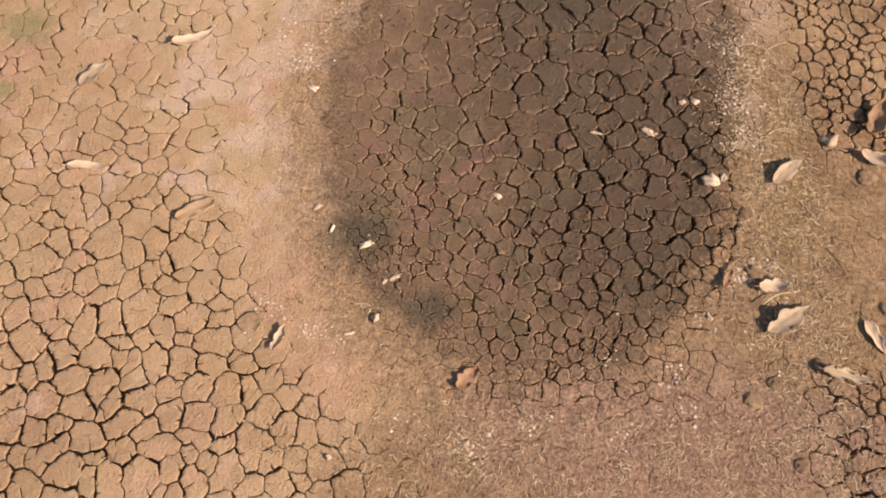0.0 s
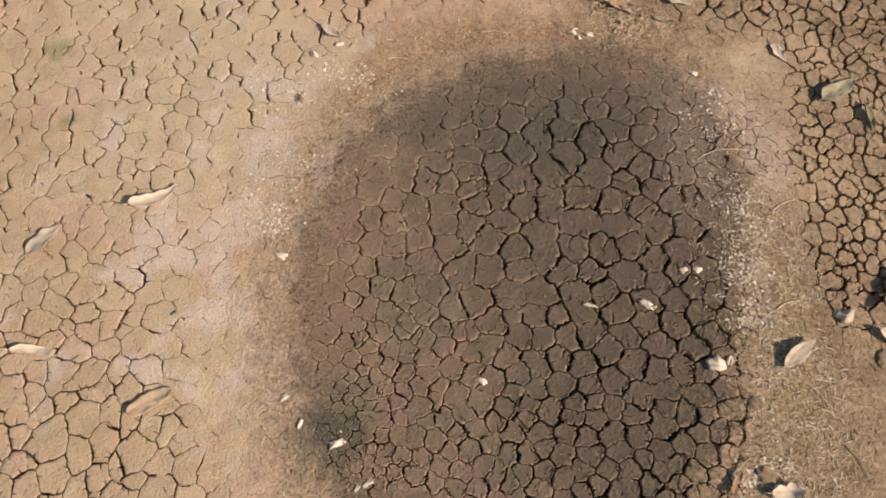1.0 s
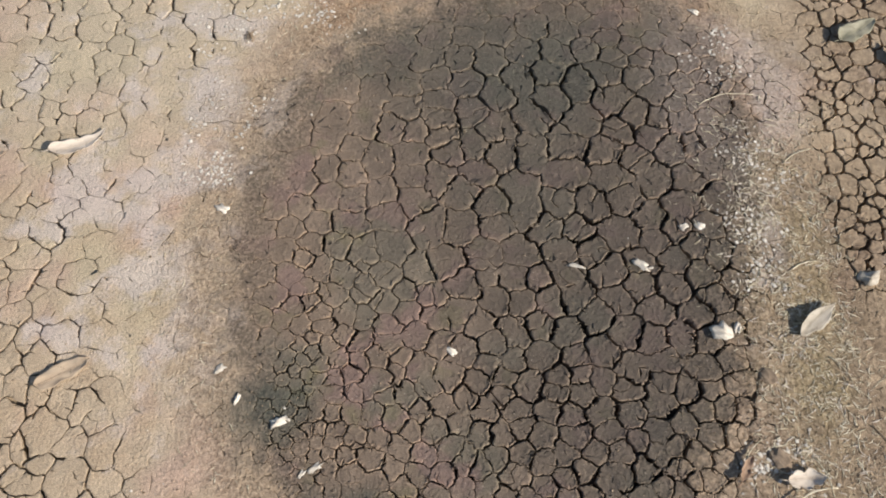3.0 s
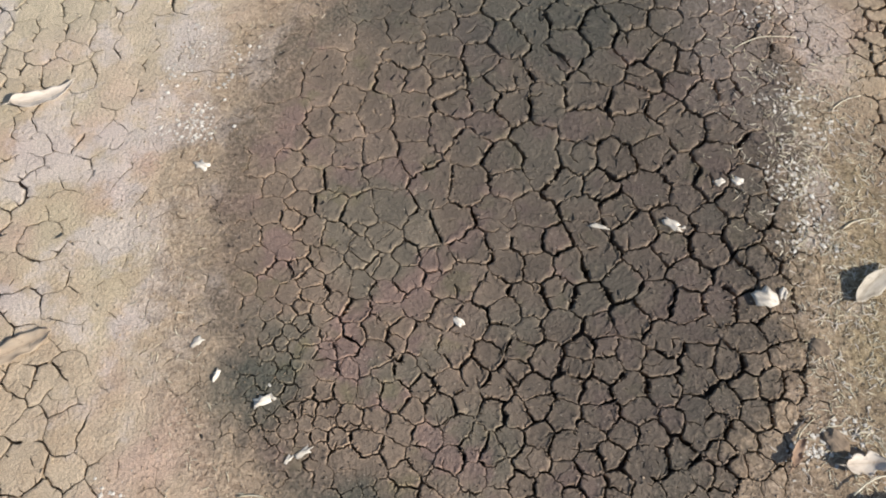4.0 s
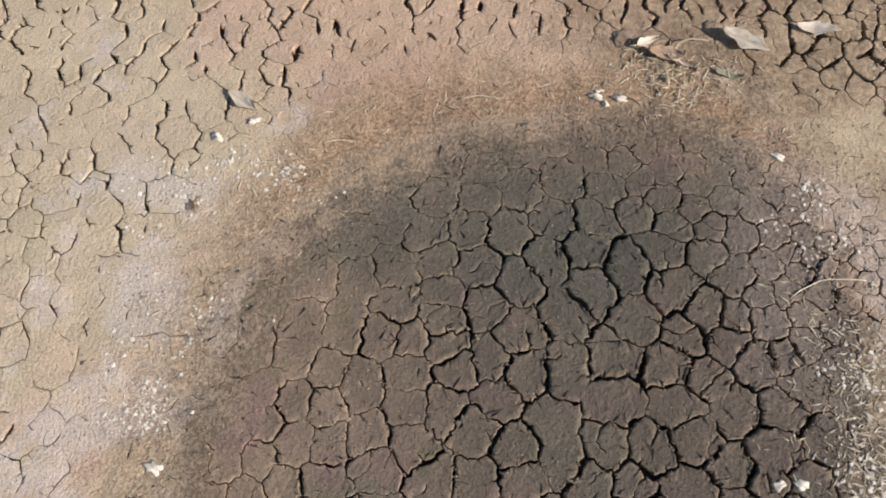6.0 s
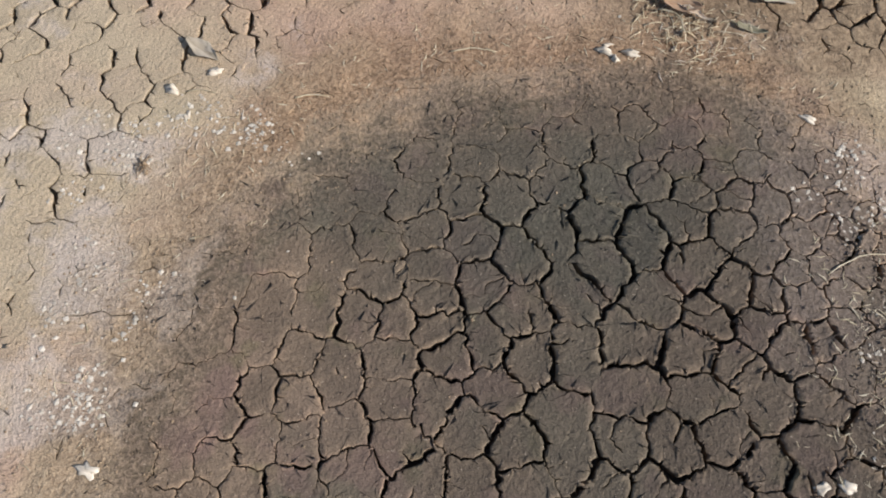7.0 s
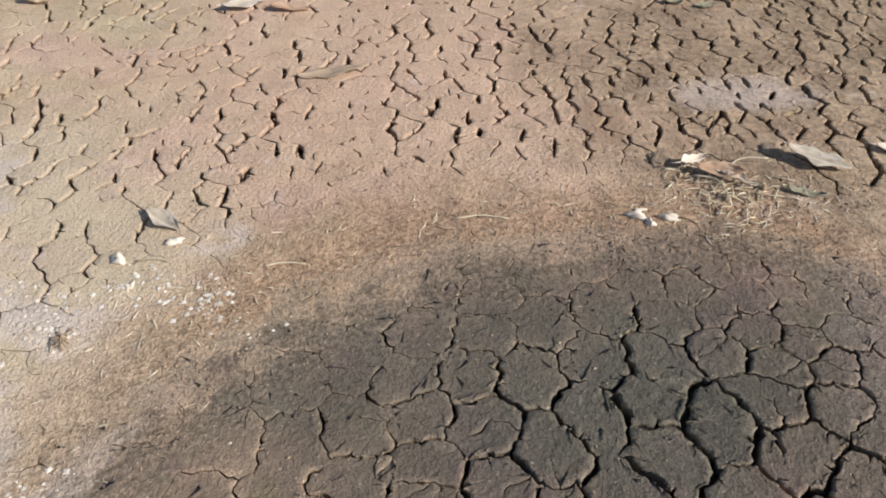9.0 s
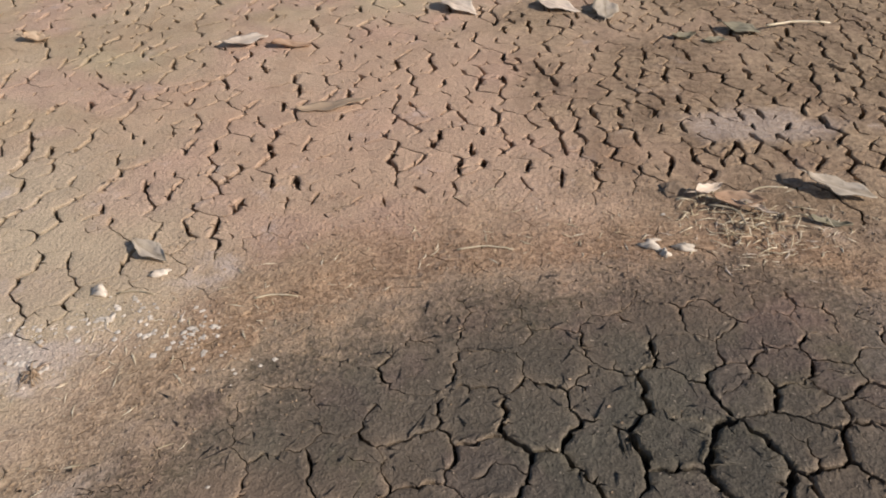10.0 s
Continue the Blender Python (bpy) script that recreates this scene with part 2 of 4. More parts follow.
    dry = m.mix(m.ramp(green, 0.3, 1.3, 0.6, 0.0), dry, (0.22, 0.27, 0.13))
    # bleached plates past the far end of the puddle
    white = m.math("ADD", m.far_from(p, 0.63, 1.38, 0.15, 0.17), m.math("MULTIPLY", m.math("SUBTRACT", m.noise(p, 16, 5, 0.65), 0.5), 1.3))
    white = m.math("MINIMUM", white, m.math("ADD", m.far_from(p, -0.34, 1.34, 0.06, 0.07), m.math("MULTIPLY", m.math("SUBTRACT", m.noise(p, 18, 5, 0.65), 0.5), 1.6)))
    white = m.math("MINIMUM", white, m.math("ADD", m.far_from(p, 0.62, 1.08, 0.05, 0.12), m.math("MULTIPLY", m.math("SUBTRACT", m.noise(p, 24, 5, 0.65), 0.5), 1.6)))
    white = m.math("MINIMUM", white, m.math("ADD", m.far_from(p, 0.50, 1.93, 0.13, 0.06), m.math("MULTIPLY", m.math("SUBTRACT", m.noise(p, 18, 4, 0.6), 0.5), 1.2)))
    white = m.ramp(white, 0.50, 1.05, 0.45, 0.0)
    # shore
    r = m.math("SMOOTH_MIN", m.far_from(p, OVAL_X, OVAL_Y, OVAL_RX, OVAL_RY), m.far_from(p, 0.365, 1.28, 0.285, 0.362))
    r.node.inputs[2].default_value = 0.3
    edge = m.math("ADD", r, m.math("MULTIPLY", m.math("SUBTRACT", mid, 0.5), 0.26))
    edge = m.math("ADD", edge, m.math("MULTIPLY", m.math("SUBTRACT", m.noise(p, 70, 4, 0.75), 0.5), 0.24))
    edge = m.math("ADD", edge, m.math("MULTIPLY", m.math("SUBTRACT", big, 0.5), 0.14))
    shore = m.math("MULTIPLY", m.ramp(edge, 0.96, 1.05), m.ramp(edge, 1.05, 1.27, 1.0, 0.0))
    silt = m.mix(m.ramp(fine, 0.35, 0.62), (0.22, 0.136, 0.080), (0.42, 0.282, 0.180))
    axes = m.n.new("ShaderNodeSeparateXYZ")
    m.l.new(p, axes.inputs[0])
    rusty = m.ramp(m.math("ADD", axes.outputs[1], m.math("MULTIPLY", m.math("SUBTRACT", big, 0.5), 0.5)), 1.25, 1.60, 0.0, 1.0)
    silt = m.mix(rusty, m.mix(m.ramp(fine, 0.35, 0.62), (0.24, 0.168, 0.108), (0.45, 0.345, 0.248)), silt)
    col = m.mix(m.math("MULTIPLY", shore, m.ramp(rusty, 0.0, 1.0, 0.66, 0.8)), dry, silt)
    # damp floor of the puddle
    damp = m.mix(m.ramp(mid, 0.35, 0.7), (0.188, 0.140, 0.101), (0.250, 0.186, 0.134))
    damp = m.mix(m.ramp(tint, 0.40, 0.50, 0.42, 0.0), damp, (0.132, 0.130, 0.096))
    damp = m.mix(m.ramp(big, 0.5, 0.68, 0.0, 0.4), damp, (0.225, 0.160, 0.128))
    damp = m.mix(m.ramp(m.noise(p, 8.5, 3, 0.6), 0.52, 0.62, 0.0, 0.62), damp, (0.228, 0.150, 0.128))
    damp = m.mix(m.ramp(m.noise(p, 12.5, 3, 0.6), 0.57, 0.68, 0.0, 0.5), damp, (0.175, 0.150, 0.082))
    fringe = m.mix(m.ramp(fine, 0.4, 0.62), (0.125, 0.094, 0.064), (0.31, 0.23, 0.165))
    damp = m.mix(m.ramp(edge, 0.74, 0.96, 0.0, 0.75), damp, fringe)
    col = m.mix(m.ramp(edge, 0.91, 1.07, 1.0, 0.0), col, damp)
    # lilac grey silt round the near end
    lilac = m.math("ADD", m.far_from(p, 0.42, 0.36, 0.52, 0.17), m.math("MULTIPLY", m.math("SUBTRACT", m.noise(p, 9, 5, 0.6), 0.5), 1.5))
    col = m.mix(m.ramp(lilac, 0.45, 1.15, 0.75, 0.0), col, m.mix(m.ramp(fine, 0.35, 0.65), (0.26, 0.180, 0.146), (0.43, 0.316, 0.270)))
    # crumbled silt is mottled at the size of its crumbs
    loose = m.math("MAXIMUM", m.math("MAXIMUM", m.ramp(lilac, 0.45, 1.15, 0.9, 0.0), m.ramp(brown, 0.65, 1.25, 0.9, 0.0)), m.math("MULTIPLY", shore, 0.8))
    crumbly = m.mix(m.ramp(m.noise(p, 95, 4, 0.7), 0.36, 0.64), (0.72, 0.70, 0.68), (1.24, 1.24, 1.22))
    col = m.mix(loose, col, m.mix(1.0, col, crumbly, "MULTIPLY"))
    # a darker grey-brown over the middle and right of the bed
    deep = m.math("ADD", m.math("MINIMUM", m.far_from(p, 0.32, 1.22, 0.46, 0.42), m.far_from(p, 0.40, 0.85, 0.30, 0.40)), m.math("MULTIPLY", m.math("SUBTRACT", m.noise(p, 8, 4), 0.5), 0.7))
    deep = m.math("MULTIPLY", m.ramp(deep, 0.45, 1.15, 0.57, 0.0), m.ramp(edge, 0.90, 1.02, 1.0, 0.0))
    col = m.mix(deep, col, m.mix(m.ramp(fine, 0.35, 0.65), (0.070, 0.060, 0.047), (0.114, 0.096, 0.076)))
    half = m.math("ADD", m.far_from(p, 0.545, 1.40, 0.10, 0.26), m.math("MULTIPLY", m.math("SUBTRACT", m.noise(p, 14, 5, 0.65), 0.5), 1.4))
    col = m.mix(m.ramp(half, 0.35, 1.15, 0.38, 0.0), col, m.mix(m.ramp(fine, 0.35, 0.65), (0.23, 0.180, 0.148), (0.38, 0.305, 0.262)))
    # greenish black film near the far end of the bed
    film = m.math("ADD", m.far_from(p, 0.18, 1.44, 0.38, 0.15), m.math("MULTIPLY", m.math("SUBTRACT", m.noise(p, 10, 5, 0.65), 0.5), 1.7))
    film = m.math("MULTIPLY", m.ramp(film, 0.2, 1.3, 0.46, 0.0), m.ramp(edge, 0.90, 1.0, 1.0, 0.0))
    col = m.mix(film, col, m.mix(m.ramp(fine, 0.35, 0.65), (0.050, 0.057, 0.046), (0.084, 0.090, 0.074)))
    col = m.mix(m.math("MULTIPLY", white, m.ramp(edge, 0.97, 1.06)), col, m.mix(m.ramp(fine, 0.35, 0.65), (0.46, 0.38, 0.33), (0.64, 0.56, 0.51)))
    # a blackish stain on the shore
    stain = m.math("ADD", m.math("MINIMUM", m.far_from(p, -0.180, 0.755, 0.085, 0.085), m.math("ADD", m.far_from(p, -0.045, 0.60, 0.11, 0.055), 0.3)), m.math("MULTIPLY", m.math("SUBTRACT", mid, 0.5), 1.6))
    col = m.mix(m.ramp(stain, 0.2, 1.25, 0.62, 0.0), col, (0.062, 0.075, 0.060))
    spot = m.math("ADD", m.far_from(p, 0.295, 1.865, 0.05, 0.055), m.math("MULTIPLY", m.math("SUBTRACT", mid, 0.5), 1.2))
    col = m.mix(m.ramp(spot, 0.5, 1.2, 0.5, 0.0), col, (0.26, 0.17, 0.105))
    # single plates a little lighter or darker
    geo = m.n.new("ShaderNodeNewGeometry")
    info = m.n.new("ShaderNodeObjectInfo")
    own = m.math("FRACT", m.math("ADD", geo.outputs["Random Per Island"], info.outputs["Random"]))
    col = m.mix(1.0, col, m.mix(own, (0.92, 0.92, 0.92), (1.06, 1.05, 1.04)), "MULTIPLY")
    # grain
    col = m.mix(1.0, col, m.mix(m.ramp(grit, 0.3, 0.7), (0.78, 0.77, 0.76), (1.16, 1.16, 1.15)), "MULTIPLY")
    col = m.mix(m.ramp(m.noise(p, 260, 2, 0.5), 0.68, 0.76, 0, 0.55), col, (0.52, 0.43, 0.33))
    # pale lips in the bed: sunlight caught on raised rims, put into the colour
    lip = m.n.new("ShaderNodeAttribute")
    lip.attribute_name = "lit_lip"
    rim_light = m.math("MULTIPLY", lip.outputs["Fac"], m.ramp(m.noise(p, 45, 3), 0.35, 0.62, 0.2, 0.95))
    rim_light = m.math("MULTIPLY", rim_light, m.ramp(edge, 0.92, 1.05, 1.0, 0.0))
    col = m.mix(rim_light, col, m.mix(1.0, col, (2.25, 2.15, 2.0), "MULTIPLY"))
    # specks of light and dark grit
    sp = m.noise(p, 330, 1, 0.5)
    col = m.mix(m.ramp(sp, 0.30, 0.24, 0.0, 0.25), col, (0.06, 0.045, 0.03))
    # cracks of the mud flat beyond the built plates: bump, their inner shade painted dark
    size = m.n.new("ShaderNodeMapping")
    size.vector_type = "TEXTURE"
    m.l.new(p, size.inputs["Vector"])
    size.inputs["Location"].default_value = ((X0 + X1) / 2, (Y0 + Y1) / 2, 0)
    size.inputs["Scale"].default_value = ((X1 - X0) / 2, (Y1 - Y0) / 2, 1e6)
    xyz = m.n.new("ShaderNodeSeparateXYZ")
    m.l.new(size.outputs[0], xyz.inputs[0])
    out = m.math("MAXIMUM", m.math("ABSOLUTE", xyz.outputs[0]), m.math("ABSOLUTE", xyz.outputs[1]))
    bent = m.n.new("ShaderNodeTexNoise")
    m.l.new(p, bent.inputs["Vector"])
    bent.inputs["Scale"].default_value = 22.0
    shift = m.n.new("ShaderNodeVectorMath")
    shift.operation = "MULTIPLY_ADD"
    m.l.new(bent.outputs["Color"], shift.inputs[0])
    shift.inputs[1].default_value = (0.05, 0.05, 0.0)
    m.l.new(p, shift.inputs[2])
    cells = m.n.new("ShaderNodeTexVoronoi")
    cells.feature, cells.voronoi_dimensions = "DISTANCE_TO_EDGE", "2D"
    cells.inputs["Scale"].default_value = 17.0
    m.l.new(shift.outputs[0], cells.inputs["Vector"])
    gap = m.ramp(m.math("ADD", cells.outputs["Distance"], m.ramp(m.noise(p, 9, 3), 0.40, 0.62, 0.0, 0.06)), 0.02, 0.075, 1.0, 0.0)
    gap = m.math("MULTIPLY", gap, m.ramp(out, 0.975, 0.99))
    col = m.mix(m.math("MULTIPLY", gap, 0.6), col, (0.10, 0.07, 0.045))
    n0 = m.bump(m.math("SUBTRACT", 1.0, gap), 1.0, 0.010)
    n1 = m.bump(mid, 0.5, 0.006, n0)
    n2 = m.bump(fine, 0.85, 0.0030, n1)
    n3 = m.bump(grit, 0.8, 0.0012, n2)
    return m.done(col, m.ramp(edge, 0.9, 1.07, 0.78, 0.95), n3)


def plain_material(name, a, b, scale=60.0, rough=0.8, bump=0.0008, vary=0.25, spotted=0.5):
    """Dry plant matter and chips: two tones, streaked, each piece a little different."""
    m = Nodes(name)
    co = m.n.new("ShaderNodeTexCoord").outputs["Object"]
    st = m.n.new("ShaderNodeMapping")
    st.inputs["Scale"].default_value = (0.35, 1.6, 1.0)
    m.l.new(co, st.inputs["Vector"])
    v = m.noise(st.outputs[0], scale, 4, 0.6)
    col = m.mix(m.ramp(v, 0.3, 0.7), a, b)
    spots = m.ramp(m.noise(co, scale * 2.4, 2), 0.62, 0.74, 0.0, spotted)
    col = m.mix(spots, col, tuple(c * 0.45 for c in a))
    geo = m.n.new("ShaderNodeNewGeometry")
    info = m.n.new("ShaderNodeObjectInfo")
    own = m.math("FRACT", m.math("ADD", geo.outputs["Random Per Island"], info.outputs["Random"]))
    col = m.mix(1.0, col, m.mix(own, (1 - vary,) * 3, (1 + vary * 0.6,) * 3), "MULTIPLY")
    return m.done(col, rough, m.bump(v, 0.6, bump))


MUD = mud_material()
LEAF_PALE = plain_material("pale_leaf", (0.55, 0.45, 0.35), (0.76, 0.66, 0.54), 60, bump=0.0016, vary=0.15, spotted=0.45)
LEAF_GREY = plain_material("grey_leaf", (0.38, 0.32, 0.24), (0.58, 0.51, 0.41), 60, bump=0.0016, vary=0.15, spotted=0.45)
LEAF_BROWN = plain_material("brown_leaf", (0.34, 0.22, 0.14), (0.50, 0.35, 0.24))
LEAF_GREEN = plain_material("olive_leaf", (0.23, 0.21, 0.14), (0.37, 0.335, 0.24))
LEAF_MUDDY = plain_material("muddy_leaf", (0.42, 0.31, 0.21), (0.53, 0.41, 0.285))
CHIP = plain_material("bleached_chip", (0.56, 0.48, 0.38), (0.80, 0.72, 0.60), 140, bump=0.0015, spotted=0.3)
STRAW = plain_material("straw", (0.56, 0.46, 0.29), (0.80, 0.71, 0.54), 80, vary=0.35)
TWIG = plain_material("twig_bark", (0.24, 0.17, 0.11), (0.40, 0.30, 0.20), 120)
CLOD = plain_material("mud_clod", (0.22, 0.16, 0.11), (0.36, 0.27, 0.185), 90, 0.95, 0.003)
CRUMB = plain_material("mud_crumb", (0.30, 0.21, 0.13), (0.48, 0.36, 0.24), 200, 0.95, vary=0.45)
CRUMB_PALE = plain_material("pale_grit", (0.60, 0.53, 0.43), (0.80, 0.73, 0.63), 200, 0.95, vary=0.3)


# ---- building helpers ----
def mesh_of(name, verts, faces, material, smooth_faces=None):
    me = bpy.data.meshes.new(name)
    me.from_pydata(verts, [], faces)
    me.materials.append(material)
    if smooth_faces is None:
        me.polygons.foreach_set("use_smooth", [True] * len(faces))
    else:
        me.polygons.foreach_set("use_smooth", smooth_faces)
    me.update()
    return me


def part(name, me, parent, label=""):
    ob = new(name, me)
    ob.parent = parent
    if label:
        tagged(ob, label)
    return ob


def thing(name, x, y, z=0.0, yaw=0.0, tilt=0.0, lean=0.0):
    """An Empty at the base of a thing, resting on the mud."""
    ob = new(name)
    ob.empty_display_size = 0.02
    ob.matrix_world = pose(x, y, height(x, y) + z, tilt, lean, yaw)
    return ob


def leaf_blade(length, width, curl=0.25, bow=0.15, tip=1.0, seed=0, torn=0.0, sweep=0.0):
    """A dry leaf's blade with thickness: length along x, curled across, bowed along. Also the line of its midrib."""
    rnd = random.Random(seed)
    nu, nv, thick = 20, 10, 0.0007
    ph, ph2 = rnd.uniform(0, 6), rnd.uniform(0, 6)
    top, rib = [], []
    for i in range(nu + 1):
        u = i / nu
        half = 0.5 * width * (math.sin(math.pi * u ** (0.80 * tip)) ** 0.85 if 0 < u < 1 else 0.03)
        half *= 1 + 0.14 * math.sin(7 * u + ph) + 0.07 * math.sin(23 * u + ph2)
        one, two = 1 + 0.30 * noise.noise((u * 4, seed * 3.1, 0.5)), 1 + 0.30 * noise.noise((u * 4, seed * 3.1, 9.5))
        x = (u - 0.5) * length
        zc = bow * length * (4 * (u - 0.5) ** 2) + 0.03 * length * math.sin(5 * u + ph)
        yc = sweep * length * (u - 0.5) ** 2
        for j in range(nv + 1):
            v = 2 * j / nv - 1
            edge = 1 - torn * max(0.0, math.sin(17 * u + 5 * v + ph2)) * abs(v) ** 3
            a = curl * v * 1.9
            edge *= one if v < 0 else two
            y = yc + half * edge * (math.sin(a) / (curl * 1.9) if curl > 0.02 else v)
            z = zc + half * (1 - math.cos(a)) / max(curl * 1.9, 0.2)
            z += 0.07 * width * noise.noise((x * 45, y * 60, seed * 1.7)) + 0.03 * width * noise.noise((x * 140, y * 150, seed * 2.3))
            z += 0.0012 * math.sin(14 * u + 6 * v + ph) * abs(v) - 0.0008 * math.exp(-(v * 6) ** 2)
            top.append((x, y, z))
            if j == nv // 2:
                rib.append((x, y, z))
    low = min(q[2] for q in top)
    top = [(a, b, c - low + thick) for a, b, c in top]
    rib = [Vector((a, b, c - low)) for a, b, c in rib]
    n = len(top)
    verts = top + [(a, b, c - thick) for a, b, c in top]
    faces, w = [], nv + 1
    for i in range(nu):
        for j in range(nv):
            q = (i * w + j, (i + 1) * w + j, (i + 1) * w + j + 1, i * w + j + 1)
            faces += [q, tuple(n + k for k in reversed(q))]
    for i in range(nu):
        for j, flip in ((0, False), (nv, True)):
            q = (i * w + j, n + i * w + j, n + (i + 1) * w + j, (i + 1) * w + j)
            faces.append(tuple(reversed(q)) if flip else q)
    for j in range(nv):
        faces.append((j, j + 1, n + j + 1, n + j))
        k = nu * w
        faces.append((k + j + 1, k + j, n + k + j, n + k + j + 1))
    return verts, faces, rib


def rod(points, r0, r1, sides=6):
    """A tapered round rod along points."""
    verts, faces = [], []
    pts = [Vector(q) for q in points]
    for i, q in enumerate(pts):
        d = (pts[min(i + 1, len(pts) - 1)] - pts[max(i - 1, 0)]).normalized()
        a = d.cross(Vector((0, 0, 1)) if abs(d.z) < 0.9 else Vector((1, 0, 0))).normalized()
        b = d.cross(a)
        r = r0 + (r1 - r0) * i / (len(pts) - 1)
        for k in range(sides):
            t = 2 * math.pi * k / sides
            verts.append(tuple(q + a * (r * math.cos(t)) + b * (r * math.sin(t))))
    for i in range(len(pts) - 1):
        for k in range(sides):
            k2 = (k + 1) % sides
            faces.append((i * sides + k, (i + 1) * sides + k, (i + 1) * sides + k2, i * sides + k2))
    faces.append(tuple(range(sides)))
    faces.append(tuple(reversed(range(len(verts) - sides, len(verts)))))
    return verts, faces


def leaf(x, y, length, width, yaw, material, label, curl=0.25, bow=0.12, tilt=0.0, lean=0.0, z=0.0, stalk=0.012, seed=0, torn=0.0, tip=1.0, sweep=0.0, name="dry_leaf"):
    ob = tagged(thing(name, x, y, z, yaw, tilt, lean), label, "leaf", "fallen leaves on the mud")
    verts, faces, rib = leaf_blade(length, width, curl, bow, tip, seed, torn, sweep)
    part("blade", mesh_of("blade", verts, faces, material), ob)
    v, f = rod([q + Vector((0, 0, 0.0006)) for q in rib[:-1]], 0.0009, 0.0004, 5)
    part("midrib", mesh_of("midrib", v, f, material), ob)
    if stalk > 0:
        a = rib[0]
        v, f = rod([a, a + Vector((-stalk * 0.5, 0.001, 0.0005)), a + Vector((-stalk, 0.003, -0.0005))], 0.0010, 0.0007, 5)
        part("stalk", mesh_of("stalk", v, f, material), ob)
    return ob


def chip(x, y, length, width, yaw, label, material=None, thick=0.003, tilt=0.0, lean=0.0, z=0.0, seed=0, name="bleached_chip", category="chip"):
    """A broken flake with a ragged outline and a humped top, in one piece."""
    rnd = random.Random(seed + 77)
    n = 13
    ring = [(2 * math.pi * k / n, rnd.uniform(0.5, 1.2)) for k in range(n)]
    verts, faces = [], []
    for scale, h in ((0.96, 0.0), (1.0, 0.45), (0.72, 0.9), (0.35, 1.1)):
        for a, r in ring:
            verts.append((0.5 * length * r * scale * math.cos(a), 0.5 * width * r * scale * math.sin(a), 0.7 * thick * h * (1 + 0.5 * math.sin(2 * a + seed)) + 0.02 * length * (r - 0.85) * h))
    verts += [(0, 0, thick * 0.8), (0, 0, 0)]
    for i in range(3):
        for k in range(n):
            k2 = (k + 1) % n
            faces.append((i * n + k, i * n + k2, (i + 1) * n + k2, (i + 1) * n + k))
    for k in range(n):
        k2 = (k + 1) % n
        faces += [(3 * n + k, 3 * n + k2, 4 * n), (k2, k, 4 * n + 1)]
    ob = new(name, mesh_of(name, verts, faces, material or CHIP))
    ob.matrix_world = pose(x, y, height(x, y) + z, tilt, lean, yaw)
    return tagged(ob, label, category, "pale chips on the mud")


def stem(x, y, length, yaw, label, radius=0.0012, material=None, z=0.001, lift=0.0, bend=0.1, seed=0, name="straw_stem", category="straw"):
    rnd = random.Random(seed + 5)
    pts = []
    for i in range(8):
        u = i / 7
        pts.append(((u - 0.5) * length, bend * length * math.sin(math.pi * u) + rnd.uniform(-1, 1) * 0.01 * length, radius + lift * u + rnd.uniform(0, 1) * 0.01 * length))
    v, f = rod(pts, radius, radius * 0.6)
    ob = new(name, mesh_of(name, v, f, material or STRAW))
    ob.matrix_world = pose(x, y, height(x, y) + z, 0, 0, yaw)
    return tagged(ob, label, category, "stems and twigs on the mud")


# ---- fallen leaves ----
PALE, GREY, MUDDY = "bleached tan dry leaf curled on cracked mud", "grey dusty dry leaf lying flat on mud", "mud-caked dry leaf pressed into the crust"
leaf(-0.577, 1.221, 0.105, 0.034, 28, LEAF_PALE, PALE, 0.45, 0.08, seed=1, sweep=0.3)
leaf(-0.789, 1.128, 0.090, 0.036, 52, LEAF_GREY, GREY, 0.2, 0.05, seed=2)
leaf(-0.756, 0.897, 0.085, 0.024, -4, LEAF_PALE, PALE, 0.5, 0.06, seed=3, stalk=0.022, sweep=-0.3)
leaf(-0.516, 0.803, 0.090, 0.042, 32, LEAF_MUDDY, MUDDY, 0.1, 0.02, seed=4, stalk=0)
leaf(-0.319, 0.535, 0.055, 0.026, 68, LEAF_PALE, "crumpled pale leaf scrap on tan silt", 0.6, 0.12, seed=11, torn=0.4, stalk=0)
leaf(-0.377, 0.567, 0.052, 0.040, 10, LEAF_MUDDY, MUDDY, 0.1, 0.02, seed=12, stalk=0)
leaf(0.690, 0.915, 0.085, 0.034, 42, LEAF_GREY, "pale grey dry leaf propped over its shadow", 0.3, 0.06, tilt=24, z=0.005, seed=5)
leaf(0.652, 0.596, 0.105, 0.048, 32, LEAF_GREY, "large bleached dry leaf propped on crumbs", 0.35, 0.06, tilt=14, z=0.004, seed=6, tip=0.8, torn=0.35)
leaf(0.631, 0.662, 0.060, 0.036, 5, LEAF_PALE, "bleached dry leaf overlapping a larger one", 0.3, 0.1, tilt=8, z=0.003, seed=7, torn=0.3)
leaf(0.543, 0.675, 0.045, 0.022, 60, LEAF_BROWN, "tan leaf scrap among straw litter", 0.5, 0.12, tilt=15, z=0.004, seed=13, torn=0.3)
leaf(0.039, 0.466, 0.052, 0.038, 48, LEAF_BROWN, "pinkish brown leaf scrap propped on damp mud", 0.3, 0.1, tilt=7, z=0.001, seed=8, torn=0.25, stalk=0)
leaf(0.745, 0.488, 0.098, 0.032, -14, LEAF_GREY, "ragged pale dry leaf on brown clods", 0.6, 0.08, tilt=10, z=0.002, seed=14, torn=0.55)
leaf(0.812, 0.564, 0.075, 0.028, -68, LEAF_PALE, PALE, 0.5, 0.08, seed=15)
